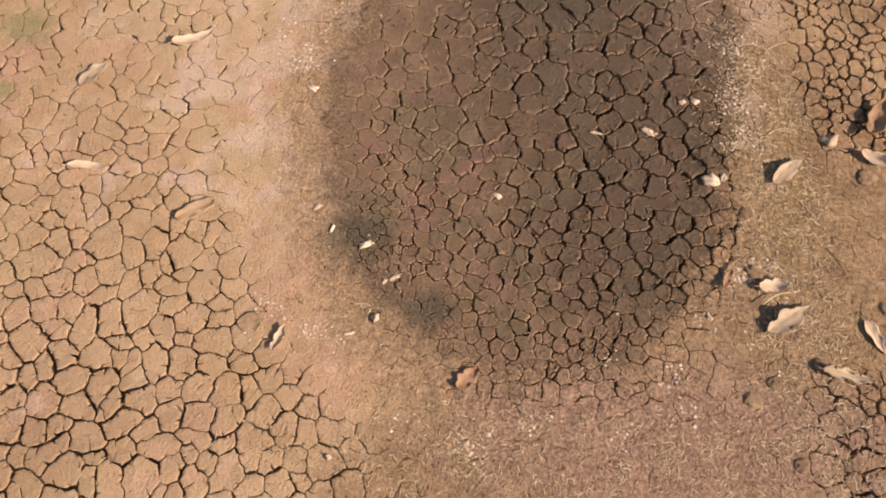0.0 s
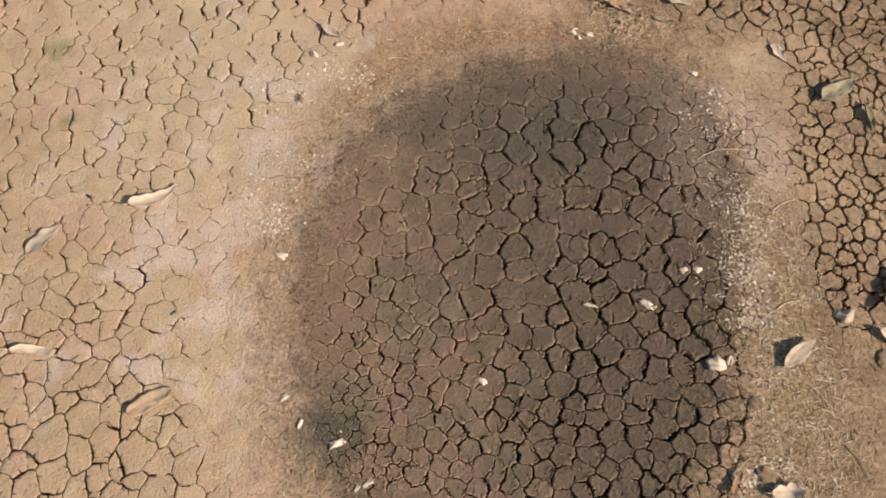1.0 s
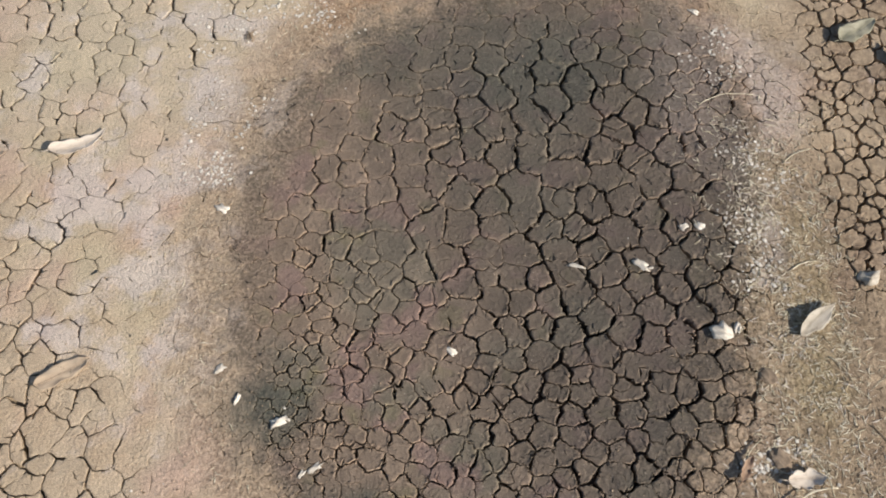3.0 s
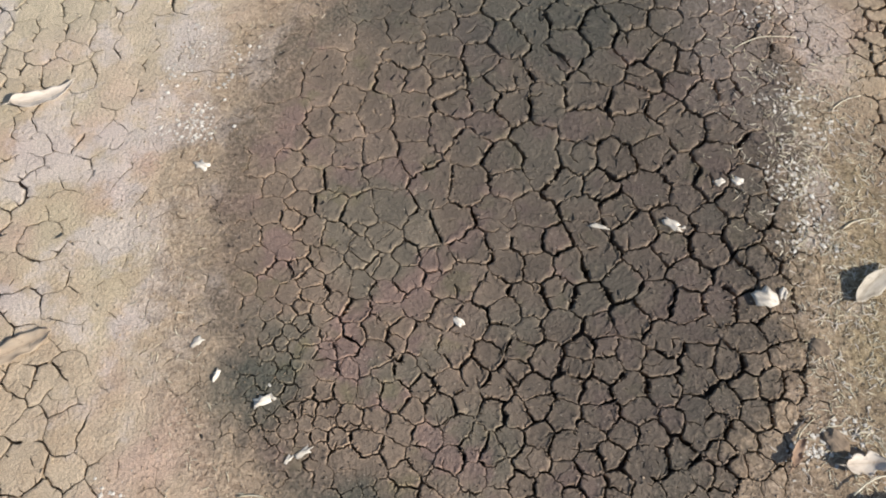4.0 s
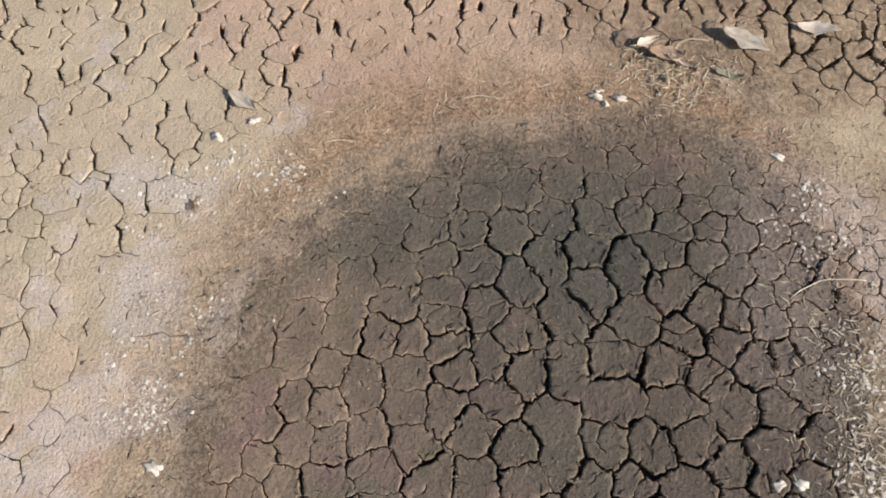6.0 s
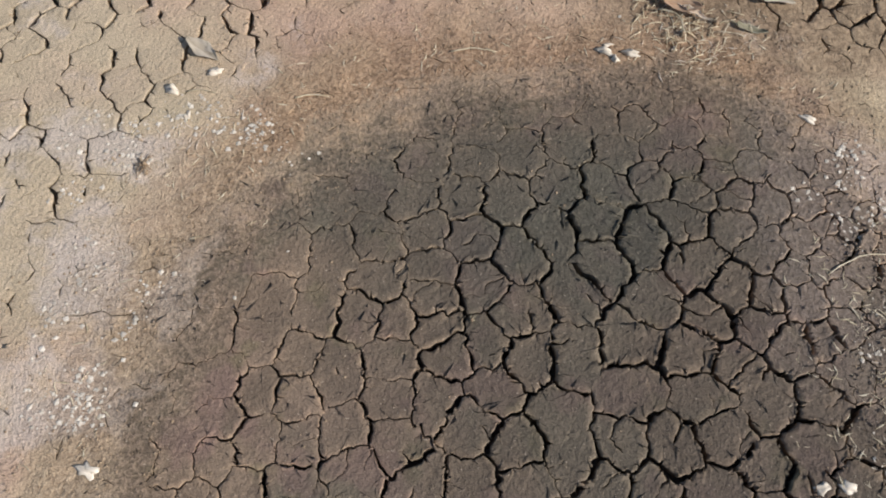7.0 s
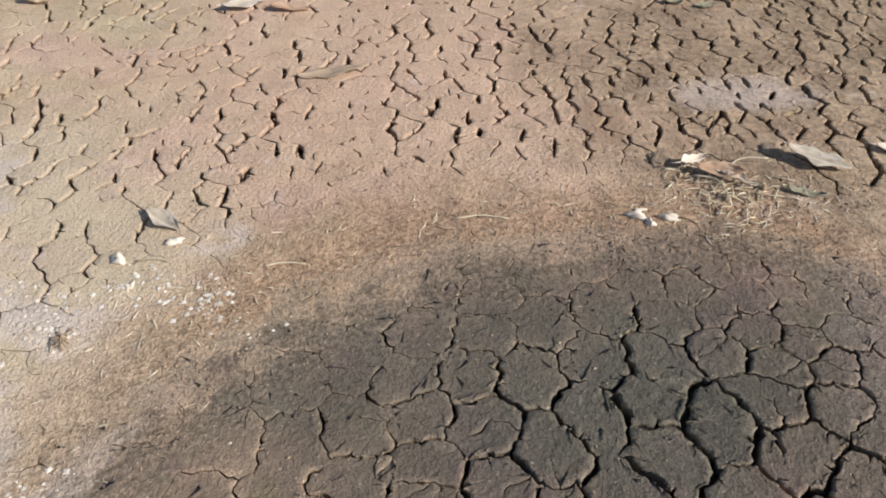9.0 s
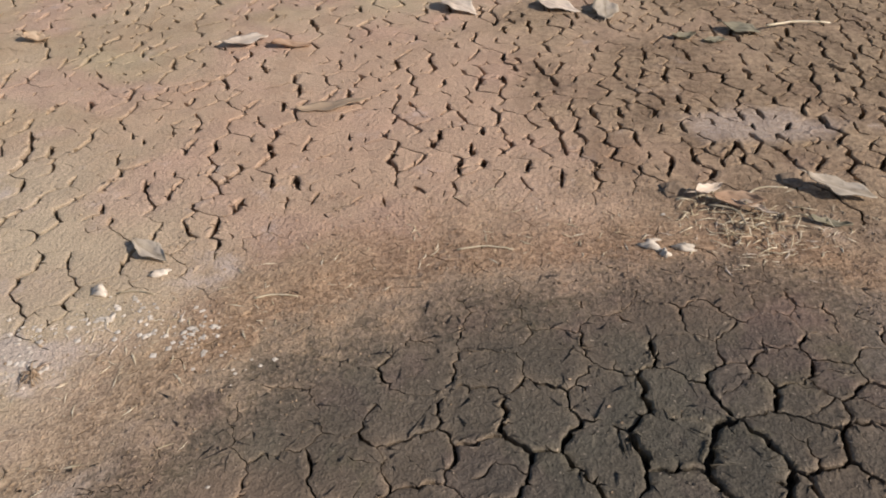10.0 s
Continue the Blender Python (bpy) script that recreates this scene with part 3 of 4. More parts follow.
leaf(0.904, 1.040, 0.105, 0.052, 62, LEAF_BROWN, "large curled brown leaf arched over the cracks", 0.35, 0.08, tilt=-14, z=0.008, seed=16)
leaf(0.882, 0.945, 0.070, 0.034, -32, LEAF_PALE, "pale dry leaf tipped over dark clods", 0.45, 0.1, tilt=15, z=0.006, seed=17)
leaf(0.877, 1.510, 0.100, 0.046, 34, LEAF_GREEN, "flat grey-green leaf over deep cracks", 0.2, 0.05, z=0.002, seed=18)
leaf(0.930, 1.445, 0.070, 0.024, 100, LEAF_GREEN, "narrow olive leaf wedged in a crack", 0.6, 0.05, tilt=20, z=0.002, seed=19)
leaf(0.766, 1.612, 0.060, 0.024, -60, LEAF_PALE, PALE, 0.4, 0.08, seed=20)
leaf(-0.264, 2.221, 0.078, 0.040, 25, LEAF_PALE, "bright bleached leaf on small mud plates", 0.15, 0.03, lean=6, z=0.003, seed=10)
leaf(-0.184, 2.207, 0.070, 0.030, -6, LEAF_BROWN, "rolled brown leaf on small mud plates", 0.5, 0.03, seed=21)
leaf(0.096, 2.355, 0.085, 0.050, -42, LEAF_PALE, "pinkish white leaf on small mud plates", 0.15, 0.03, lean=7, z=0.003, seed=22)
leaf(0.276, 2.355, 0.085, 0.046, -28, LEAF_PALE, "pinkish white leaf on small mud plates", 0.15, 0.03, lean=7, z=0.003, seed=23)
leaf(0.356, 2.335, 0.085, 0.042, 82, LEAF_GREY, "pale olive leaf on small mud plates", 0.12, 0.03, tilt=7, z=0.003, seed=24)
leaf(0.468, 2.219, 0.042, 0.026, 12, LEAF_GREEN, "small olive leaf scrap on mud plates", 0.4, 0.1, seed=25, torn=0.3, stalk=0)
leaf(0.517, 2.205, 0.040, 0.020, -10, LEAF_GREEN, "small olive leaf scrap on mud plates", 0.4, 0.1, seed=26, torn=0.3, stalk=0)
leaf(0.567, 2.239, 0.062, 0.036, -28, LEAF_GREEN, "olive leaf propped over its shadow", 0.15, 0.04, lean=7, z=0.003, seed=27)
leaf(-0.630, 2.245, 0.055, 0.034, -10, LEAF_MUDDY, MUDDY, 0.5, 0.12, seed=28, torn=0.3)
leaf(-0.247, 1.656, 0.060, 0.025, -36, LEAF_GREY, "half-rolled grey leaf beside a white chip", 0.45, 0.04, lean=6, z=0.002, seed=29, stalk=0)
leaf(0.420, 1.736, 0.058, 0.026, -14, LEAF_BROWN, "pinkish brown leaf propped on dead grass", 0.5, 0.08, tilt=16, z=0.008, seed=30)
leaf(0.438, 1.722, 0.046, 0.012, -32, LEAF_PALE, "narrow pale leaf on dead grass", 0.7, 0.06, z=0.006, seed=31)
leaf(0.390, 1.760, 0.040, 0.018, 25, LEAF_PALE, "pale leaf tip sticking out of dead grass", 0.5, 0.12, tilt=20, z=0.008, seed=32)
leaf(0.545, 1.760, 0.082, 0.034, -24, LEAF_GREY, "grey-green leaf with one end raised", 0.15, 0.04, lean=13, z=0.008, seed=33)
leaf(0.666, 1.786, 0.070, 0.026, -10, LEAF_PALE, PALE, 0.4, 0.08, seed=34)
leaf(-0.089, 1.995, 0.105, 0.026, 9, LEAF_MUDDY, MUDDY, 0.12, 0.02, seed=35, stalk=0)
leaf(0.514, 1.700, 0.045, 0.016, -20, LEAF_GREEN, "small olive leaf beside dead grass", 0.4, 0.08, seed=36)

# ---- chips and pebbles ----
chip(0.418, 1.014, 0.040, 0.017, -42, "pale bleached chip beside a crack", seed=1, thick=0.005)
chip(0.432, 1.006, 0.018, 0.007, 20, "small bleached splinter beside a chip", seed=21)
chip(0.310, 1.012, 0.038, 0.010, -12, "slender pale chip on damp mud", seed=2)
chip(0.099, 0.856, 0.026, 0.011, -40, "small pale chip on damp mud", seed=3)
chip(0.538, 0.891, 0.046, 0.034, -25, "thick pinkish white chip on the puddle's edge", seed=4, thick=0.009, tilt=6, lean=8, z=0.002)
chip(0.565, 0.900, 0.026, 0.012, 70, "thin pale chip beside a thick one", seed=5, thick=0.006)
chip(-0.169, 0.731, 0.030, 0.022, 20, "white ragged chip on blackish mud", seed=6, thick=0.006)
chip(-0.156, 0.738, 0.016, 0.008, -30, "white splinter on blackish mud", seed=7)
chip(-0.236, 0.768, 0.022, 0.009, 72, "white splinter on blackish mud", seed=8, thick=0.005)
chip(-0.105, 0.665, 0.030, 0.013, 28, "white ragged chip on blackish mud", seed=9)
chip(-0.124, 0.655, 0.020, 0.009, 50, "white splinter on blackish mud", seed=10)
chip(-0.137, 0.579, 0.019, 0.018, 0, "rounded white pebble on the shore", seed=11, thick=0.010, name="white_pebble", category="pebble")
chip(-0.305, 1.100, 0.032, 0.018, -25, "pale crust chip on the shore", seed=12)
chip(-0.269, 0.815, 0.024, 0.016, 30, "pale grey chip on the shore", seed=13)
chip(-0.185, 0.549, 0.030, 0.009, 15, "pale splinter on the shore", seed=14)
chip(0.504, 0.595, 0.011, 0.010, 0, "tiny white pebble on brown silt", seed=15, thick=0.006, name="white_pebble", category="pebble")
chip(-0.209, 0.318, 0.015, 0.015, 0, "small tan pebble on silt", seed=16, thick=0.008, name="tan_pebble", category="pebble")
chip(0.500, 1.084, 0.024, 0.016, 10, "bleached crust chip on damp plates", seed=17)
chip(0.524, 1.082, 0.026, 0.018, -20, "bleached crust chip on damp plates", seed=18)
chip(0.796, 0.988, 0.045, 0.036, 15, "pale smooth stone beside cracked plates", LEAF_GREY, seed=19, thick=0.012, name="pale_stone", category="stone")
chip(-0.226, 1.622, 0.026, 0.014, 4, "white flat chip under a rolled leaf", seed=20, thick=0.005)
chip(-0.279, 1.592, 0.026, 0.016, -30, "white shiny chip beside a thin crack", seed=22, thick=0.008)
chip(0.304, 1.660, 0.028, 0.013, -15, "white chip on the puddle's edge", seed=23, thick=0.006)
chip(0.318, 1.647, 0.014, 0.012, 30, "white chip on the puddle's edge", seed=24, thick=0.007)
chip(0.340, 1.658, 0.030, 0.014, -10, "white chip on the puddle's edge", seed=25, thick=0.006)
chip(0.309, 1.672, 0.018, 0.007, 0, "tan splinter on the puddle's edge", seed=26)
chip(-0.255, 1.552, 0.018, 0.010, 80, "white splinter on tan mud", seed=29)
chip(0.568, 1.556, 0.026, 0.012, -35, "pale chip on pinkish plates", seed=30)


def clod(x, y, size, seed, label="dark brown mud clod on the crust"):
    rnd = random.Random(seed)
    bm = bmesh.new()
    bmesh.ops.create_icosphere(bm, subdivisions=3, radius=1.0)
    off = rnd.uniform(0, 50)
    for v in bm.verts:
        n = noise.noise(v.co * 1.6 + Vector((off, 0, 0))) + 0.5 * noise.noise(v.co * 4.2 + Vector((0, off, 0)))
        v.co *= 1 + 0.34 * n
        v.co = Vector((v.co.x * 0.5 * size, v.co.y * 0.42 * size, (max(v.co.z, -0.35) + 0.3) * 0.15 * size))
    me = bpy.data.meshes.new("mud_clod")
    bm.to_mesh(me)
    bm.free()
    me.materials.append(CLOD)
    ob = new("mud_clod", me)
    ob.matrix_world = pose(x, y, height(x, y) - 0.0005, 0, 0, rnd.uniform(0, 180))
    return tagged(ob, label, "clod", "mud clods")


# low clods; the first three are added in place of soft dark blotches
for spot in ((0.566, 0.439, 0.036, 1), (0.610, 0.470, 0.030, 2), (0.700, 0.505, 0.034, 3), (0.640, 0.325, 0.030, 4), (0.600, 0.820, 0.028, 5), (0.860, 0.905, 0.040, 7), (0.930, 0.985, 0.034, 8), (0.355, 1.772, 0.034, 9), (0.500, 1.790, 0.030, 10), (0.845, 0.620, 0.030, 13), (0.600, 0.690, 0.034, 14)):
    clod(*spot)

# ---- stems and twigs ----
stem(0.765, 0.715, 0.065, -62, "thin dark twig on brown silt", 0.0011, TWIG, seed=1, name="twig", category="twig")
stem(0.718, 0.833, 0.050, -52, "thin pale twig on brown silt", 0.0009, seed=2, name="twig", category="twig")
stem(0.666, 2.252, 0.110, 5, "long pale straw across mud plates", 0.0022, z=0.004, seed=3)
stem(0.124, 1.659, 0.062, 0, "pale straw on tan mud", 0.0010, seed=4)
stem(-0.093, 1.582, 0.045, 3, "pale straw beside a thin crack", 0.0011, seed=5)
stem(-0.240, 1.588, 0.038, -3, "pale straw beside a white chip", 0.0010, seed=6)
stem(-0.166, 0.605, 0.036, -4, "pale straw on the shore", 0.0014, seed=7)
stem(-0.140, 0.597, 0.036, 6, "pale straw on the shore", 0.0012, seed=8)
stem(0.655, 0.665, 0.060, -70, "pale straw across a bleached leaf", 0.0013, z=0.012, seed=9)
stem(0.640, 0.635, 0.075, 22, "pale straw across a bleached leaf", 0.0013, z=0.010, seed=10)
stem(0.560, 0.700, 0.050, 50, "pale straw among leaf scraps", 0.0012, z=0.003, seed=11)
stem(0.715, 1.225, 0.060, 30, "pale straw on brown silt", 0.0012, seed=12)
stem(0.690, 1.010, 0.050, 20, "pale straw on brown silt", 0.0012, seed=13)
stem(0.455, 1.745, 0.065, 28, "bent pale stem in dead grass", 0.0016, z=0.008, bend=0.25, seed=14)
stem(0.400, 1.710, 0.050, -50, "bent pale stem in dead grass", 0.0014, z=0.006, bend=0.3, seed=15)
stem(0.605, 1.345, 0.110, 12, "thin pale root on cracked plates", 0.0009, seed=16, bend=0.12, name="root", category="root")


def tuft(x, y, reach, count, seed, material, label, name="dead_grass_tuft", rise=0.5, matted=False):
    """Dry blades that spring from one root, bent over; on a root knot."""
    rnd = random.Random(seed)
    ob = tagged(thing(name, x, y), label, "grass", "tufts on the mud")
    for _ in range(count):
        a, s = rnd.uniform(0, 2 * math.pi), reach * rnd.uniform(0.4, 1.1) * (0.7 if matted else 1.0)
        d = Vector((math.cos(a), math.sin(a), 0))
        h = s * rise * rnd.uniform(0.1, 1.0)
        o = Vector((rnd.gauss(0, 1), rnd.gauss(0, 1), 0)) * (0.55 if matted else 0.15) * reach - d * (0.5 * s if matted else 0.0)
        pts = [o + d * (s * u) + Vector((0, 0, 0.001 + h * math.sin(math.pi * min(1, u * 1.1)) * 0.8)) for u in (0, 0.3, 0.6, 1.0)]
        v, f = rod(pts, 0.0008, 0.0004, 4)
        part("blade", mesh_of("blade", v, f, material), ob)
    v, f = rod([(0, 0, -0.002), (0.001, 0, 0.004), (0, 0.001, 0.007)], 0.006 * reach / 0.05, 0.002, 8)
    part("root_knot", mesh_of("root_knot", v, f, TWIG), ob)
    return ob


tuft(0.415, 1.690, 0.042, 34, 1, STRAW, "yellowish dead grass tuft on brown silt", rise=0.2, matted=True)
tuft(0.465, 1.710, 0.035, 26, 2, STRAW, "yellowish dead grass tuft on brown silt", rise=0.2, matted=True)
tuft(0.385, 1.745, 0.032, 30, 3, STRAW, "matted pale dead grass under leaves", rise=0.25, matted=True)
tuft(-0.300, 1.478, 0.017, 18, 6, TWIG, "small dark withered tuft on tan mud", rise=0.7)
tuft(0.116, 1.278, 0.011, 6, 7, LEAF_GREEN, "tiny pale seedling at a crack junction", name="seedling", rise=0.8)


# ---- mud plates ----
def warp(p):
    a = noise.noise_vector((p.x * 22, p.y * 22, 3.3))
    b = noise.noise_vector((p.x * 75, p.y * 75, 9.1))
    c = noise.noise_vector((p.x * 185, p.y * 185, 5.4))
    j = 0.0017 + 0.0020 * (1 - smooth(0.95, 1.15, rim(p.x, p.y)))
    k = cell_size(p.x, p.y) / 0.06
    wide, small = k * (0.0020 + 0.0040 * smooth(0.95, 1.15, rim(p.x, p.y))), k * 0.0048
    return Vector((p.x + wide * a.x + small * b.x + j * c.x, p.y + wide * a.y + small * b.y + j * c.y))


FLOOR = 0.022


def owners(lobes, plates):
    """The plate that each lobe belongs to."""
    grid, cell = {}, 0.08
    for i, q in enumerate(plates):
        grid.setdefault((int(q.x / cell + 100), int(q.y / cell + 100)), []).append(i)
    own = []
    for p in lobes:
        v = noise.noise_vector((p.x * 14, p.y * 14, 6.6))
        bend = 0.003 + 0.007 * smooth(0.95, 1.1, rim(p.x, p.y))
        x, y = p.x + bend * v.x, p.y + bend * v.y
        gx, gy = int(x / cell + 100), int(y / cell + 100)
        best = [(((plates[k].x - x) ** 2 + (plates[k].y - y) ** 2), k) for i in range(gx - 1, gx + 2) for j in range(gy - 1, gy + 2) for k in grid.get((i, j), ())]
        own.append(min(best)[1] if best else -1)
    return own


def between(c, mids):
    """The spot nearest to c that lies as far from each of two or three middles."""
    a, b = mids[0], mids[1]
    n = (b - a).normalized()
    to = c - n * n.dot(c - (a + b) / 2)
    if len(mids) == 3:
        along, m = Vector((-n.y, n.x)), mids[2] - a
        slope = m.dot(along)
        if abs(slope) > 1e-4:
            to = to + along * (((mids[2] + a) / 2 - to).dot(m) / slope)
    return to


def straighten(corner, cells, own, middles):
    """Lay the cracks midway between the middles of their plates in the bed, and elsewhere draw their corners into line."""
    split, every, lots = {}, {}, {}
    for p, ks in cells.items():
        for k, l, q in ks:
            lots.setdefault(k, set()).add(own[p])
            every.setdefault(k, set()).add(l)
            every.setdefault(l, set()).add(k)
            if own[p] != own[q]:
                split.setdefault(k, set()).add(l)
                split.setdefault(l, set()).add(k)
    for k, around in lots.items():
        c = corner[k]
        inside = 1 - smooth(1.0, 1.1, rim(c.x, c.y))
        if inside > 0 and 2 <= len(around) <= 3:
            off = between(c, [middles[i] for i in sorted(around)]) - c
            corner[k] = c + off * (0.85 * inside * min(1.0, 0.45 * cell_size(c.x, c.y) / max(off.length, 1e-9)))
    born = {k: corner[k].copy() for k in every}
    for _ in range(5):
        moved = {}
        for k, around in every.items():
            c, ends = corner[k], sorted(split.get(k, ()))
            inside = 1 - smooth(1.0, 1.15, rim(c.x, c.y))
            pull = 0.62 - 0.52 * inside - 0.15 * smooth(1.6, 1.9, c.y) * (1 - inside)
            pull *= 1 - 0.55 * smooth(0.68, 0.80, c.x)
            if len(ends) == 2:
                aim = (corner[ends[0]] + corner[ends[1]]) / 2
            else:
                near = ends if len(ends) == 3 else sorted(around)
                aim = sum((corner[l] for l in near), Vector((0, 0))) / len(near)
                pull = 0.5 if not ends else pull * 0.5
            to = c.lerp(aim, pull)
            off, most = to - born[k], 0.30 * cell_size(c.x, c.y)
            moved[k] = born[k] + off * min(1.0, most / max(off.length, 1e-9))
        for k, v in moved.items():
            corner[k] = v


def lobes_of_plates():
    """The outline of every lobe with the width of the crack at each point: wide between plates, a hair or nothing inside them."""
    pts = darts(0.50, 11, 170000)
    middles = evened(darts(1.0, 23, 60000, PLATES), len(PLATES))
    own = owners(pts, middles)
    verts, corner, cells = voronoi(pts)
    straighten(corner, cells, own, middles)
    opened = {}

    def opening(k, l, p, q):
        key = (min(p, q), max(p, q))
        if key not in opened:
            rnd = random.Random(key[0] * 7919 + key[1])
            pair = random.Random(min(own[p], own[q]) * 6007 + max(own[p], own[q]))
            m = (corner[k] + corner[l]) / 2
            w = crack_width(m.x, m.y)
            d = corner[k] - corner[l]
            along = abs(d.y) / max(d.length, 1e-6)
            if own[p] != own[q]:
                closed = 0.02 + 0.60 * (1 - smooth(0.0010, 0.0036, w))
                dry = smooth(1.2, 1.4, rim(m.x, m.y)) * max(smooth(1.5, 1.8, m.y), 0.7 * smooth(0.9, 1.2, m.y) * (1 - smooth(-0.4, -0.3, m.x)))
                closed = max(closed, dry * (0.60 - 0.42 * along) * (1 - 0.5 * smooth(-0.1, 0.4, m.x)))
                e = (0.45 + 0.85 * pair.random() ** 1.3) * rnd.uniform(0.8, 1.15)
                chance = pair.random() if rnd.random() < 0.7 else rnd.random()
            else:
                closed = 0.80 + 0.08 * smooth(1.1, 1.3, rim(m.x, m.y))
                e = 0.12 + 0.30 * rnd.random()
                chance = rnd.random()
            # dry cracks beyond the puddle gape most along y, imitating shade from the side sun
            aside = smooth(1.1, 1.25, rim(m.x, m.y)) * smooth(0.75, 1.05, m.y) * (1 - smooth(0.55, 0.70, m.x) * (1 - smooth(1.7, 1.9, m.y)))
            yonder = smooth(1.35, 1.75, m.y)
            e *= 1 + aside * (0.40 * (1 - yonder) + (0.85 + 0.35 * yonder) * along ** (1 + yonder) - 1)
            # bed cracks get a milder widening along y for the same shade
            e *= 1 + (1 - smooth(0.95, 1.05, rim(m.x, m.y))) * (0.72 + 0.48 * along - 1)
            opened[key] = 0.0 if chance < closed else e
        return opened[key]

    near = {}
    for p, ks in cells.items():
        for k, l, q in ks:
            near.setdefault(k, []).append(opening(k, l, p, q))
    made = []
    for p, ks in cells.items():
        outline, wide, kin = [], [], []
        for k, l, q in ks:
            e = opening(k, l, p, q)
            a, b = corner[k], corner[l]
            fine = 0.0034 if rim(a.x, a.y) < 1.05 and a.y > 0.6 else 0.0055
            n = max(1, min(14, round((b - a).length / fine)))
            ea, eb = (sorted(near[j])[len(near[j]) // 2] * 0.9 for j in (k, l))
            for i in range(n):
                t = i / n
                w0 = warp(a.lerp(b, t)) if k < l else warp(b.lerp(a, 1 - t))
                f = e if 0 < i < n else ea
                if n > 3 and i == 1:
                    f = (e + ea) / 2
                if n > 3 and i == n - 1:
                    f = (e + eb) / 2
                f *= 0.85 + 0.9 * noise.noise((w0.x * 55, w0.y * 55, 2.2))
                wide.append(max(0.0, crack_width(w0.x, w0.y) * f))
                outline.append(w0)
                kin.append(own[p] == own[q] and i > 0)
        m = len(outline)
        mid = sum(outline, Vector((0, 0))) / m
        inset = []
        for i, b in enumerate(outline):
            d = outline[(i + 1) % m] - outline[i - 1]
            inward = Vector((-d.y, d.x))
            if inward.dot(mid - b) < 0:
                inward = -inward
            inward = inward.normalized() if inward.length > 1e-9 else (mid - b).normalized()
            w = wide[i] if wide[i] > 0.0005 else 0.0
            inset.append(b + inward * min(0.5 * w, 0.3 * (mid - b).length))
        prev = list(inset)
        for i in range(m):
            k = min(1.0, wide[i] / 0.006) * 0.15
            inset[i] = prev[i].lerp((prev[i - 1] + prev[(i + 1) % m]) / 2, k)
        made.append((own[p], mid, outline, inset, wide, kin))
    return made


def plate_mesh(lobes, seed, origin):
    """One plate out of its lobes: curled top with a lowered edge, walls that slant down into the crack, and lip shares
    for the painted sunlight.
    """
    rnd = random.Random(seed)
    mean = sum(sum(b[4]) for b in lobes) / sum(len(b[4]) for b in lobes)
    k = min(1.0, mean / 0.0032)
    cx, cy = sum(b[1].x for b in lobes) / len(lobes), sum(b[1].y for b in lobes) / len(lobes)
    k *= 0.30 + 0.70 * max(1 - smooth(0.95, 1.1, rim(cx, cy)), 0.6 * smooth(0.7, 0.8, cx), 0.7 * smooth(1.7, 1.9, cy) * smooth(-0.2, 0.4, cx))
    up, sx, sy = rnd.uniform(-0.0018, 0.0018) * k, rnd.uniform(-0.06, 0.06) * k, rnd.uniform(-0.06, 0.06) * k
    curl = rnd.uniform(0.0008, 0.0030) * k
    verts, faces, lips = [], [], []
    dried = smooth(1.05, 1.2, rim(cx, cy))
    for _, mid, outline, inset, wide, kin in lobes:
        m, o = len(outline), len(verts)
        span = sum((b - mid).length for b in inset) / m
        t3 = min(0.45, (0.0024 - 0.0012 * dried) / max(span, 0.006))
        low, lip, brow, top = [], [], [], []
        for i in range(m):
            a, b, w = outline[i], inset[i], min(wide[i], 0.009)
            h = height(b.x, b.y)
            slant = up + sx * (b.x - cx) + sy * (b.y - cy)
            if w > 0.0005:
                # the foot of the wall lies back under the plate
                q = b.lerp(mid, min(0.30, (0.002 + 0.006 * dried) / max(span, 0.006)))
                low.append((q.x, q.y, h - min(FLOOR + 0.001, 0.008 + 3.0 * w)))
                lip.append((b.x, b.y, h + slant - (0.22 - 0.12 * dried) * w))
            else:
                low.append((a.x, a.y, h - 0.002))
                lip.append((b.x, b.y, h + (slant if kin[i] else 0.0)))
            q = b.lerp(mid, t3)
            lift = slant + curl * min(1.0, w / 0.003) + 0.0010 * k * noise.noise((q.x * 160, q.y * 160, 8.0))
            brow.append((q.x, q.y, h + (lift if w > 0.0005 or kin[i] else lift * 0.5)))
            q = b.lerp(mid, 0.5)
            top.append((q.x, q.y, height(q.x, q.y) + up + sx * (q.x - cx) + sy * (q.y - cy) - 0.04 * curl))
        verts += low + lip + lip + brow + top
        # share of painted sunlight on the lip, by crack width
        dry = [min(1.0, w / 0.0024) for w in wide]
        lips += [0.0] * m + dry + dry + [0.4 * d for d in dry] + [0.0] * (m + 1)
        verts.append((mid.x, mid.y, height(mid.x, mid.y) + up + sx * (mid.x - cx) + sy * (mid.y - cy) - 0.05 * curl))
        area = sum(outline[i].x * outline[(i + 1) % m].y - outline[(i + 1) % m].x * outline[i].y for i in range(m))
        new_faces = []
        for i in range(m):
            j = (i + 1) % m
            if max(wide[i], wide[j]) > 0.0004:
                new_faces.append((o + i, o + j, o + m + j, o + m + i))
            for r in (2, 3):
                new_faces.append((o + r * m + i, o + r * m + j, o + (r + 1) * m + j, o + (r + 1) * m + i))
            new_faces.append((o + 4 * m + i, o + 4 * m + j, o + 5 * m))
        faces += new_faces if area > 0 else [tuple(reversed(f)) for f in new_faces]
    return [(x - origin[0], y - origin[1], z - origin[2]) for x, y, z in verts], faces, lips


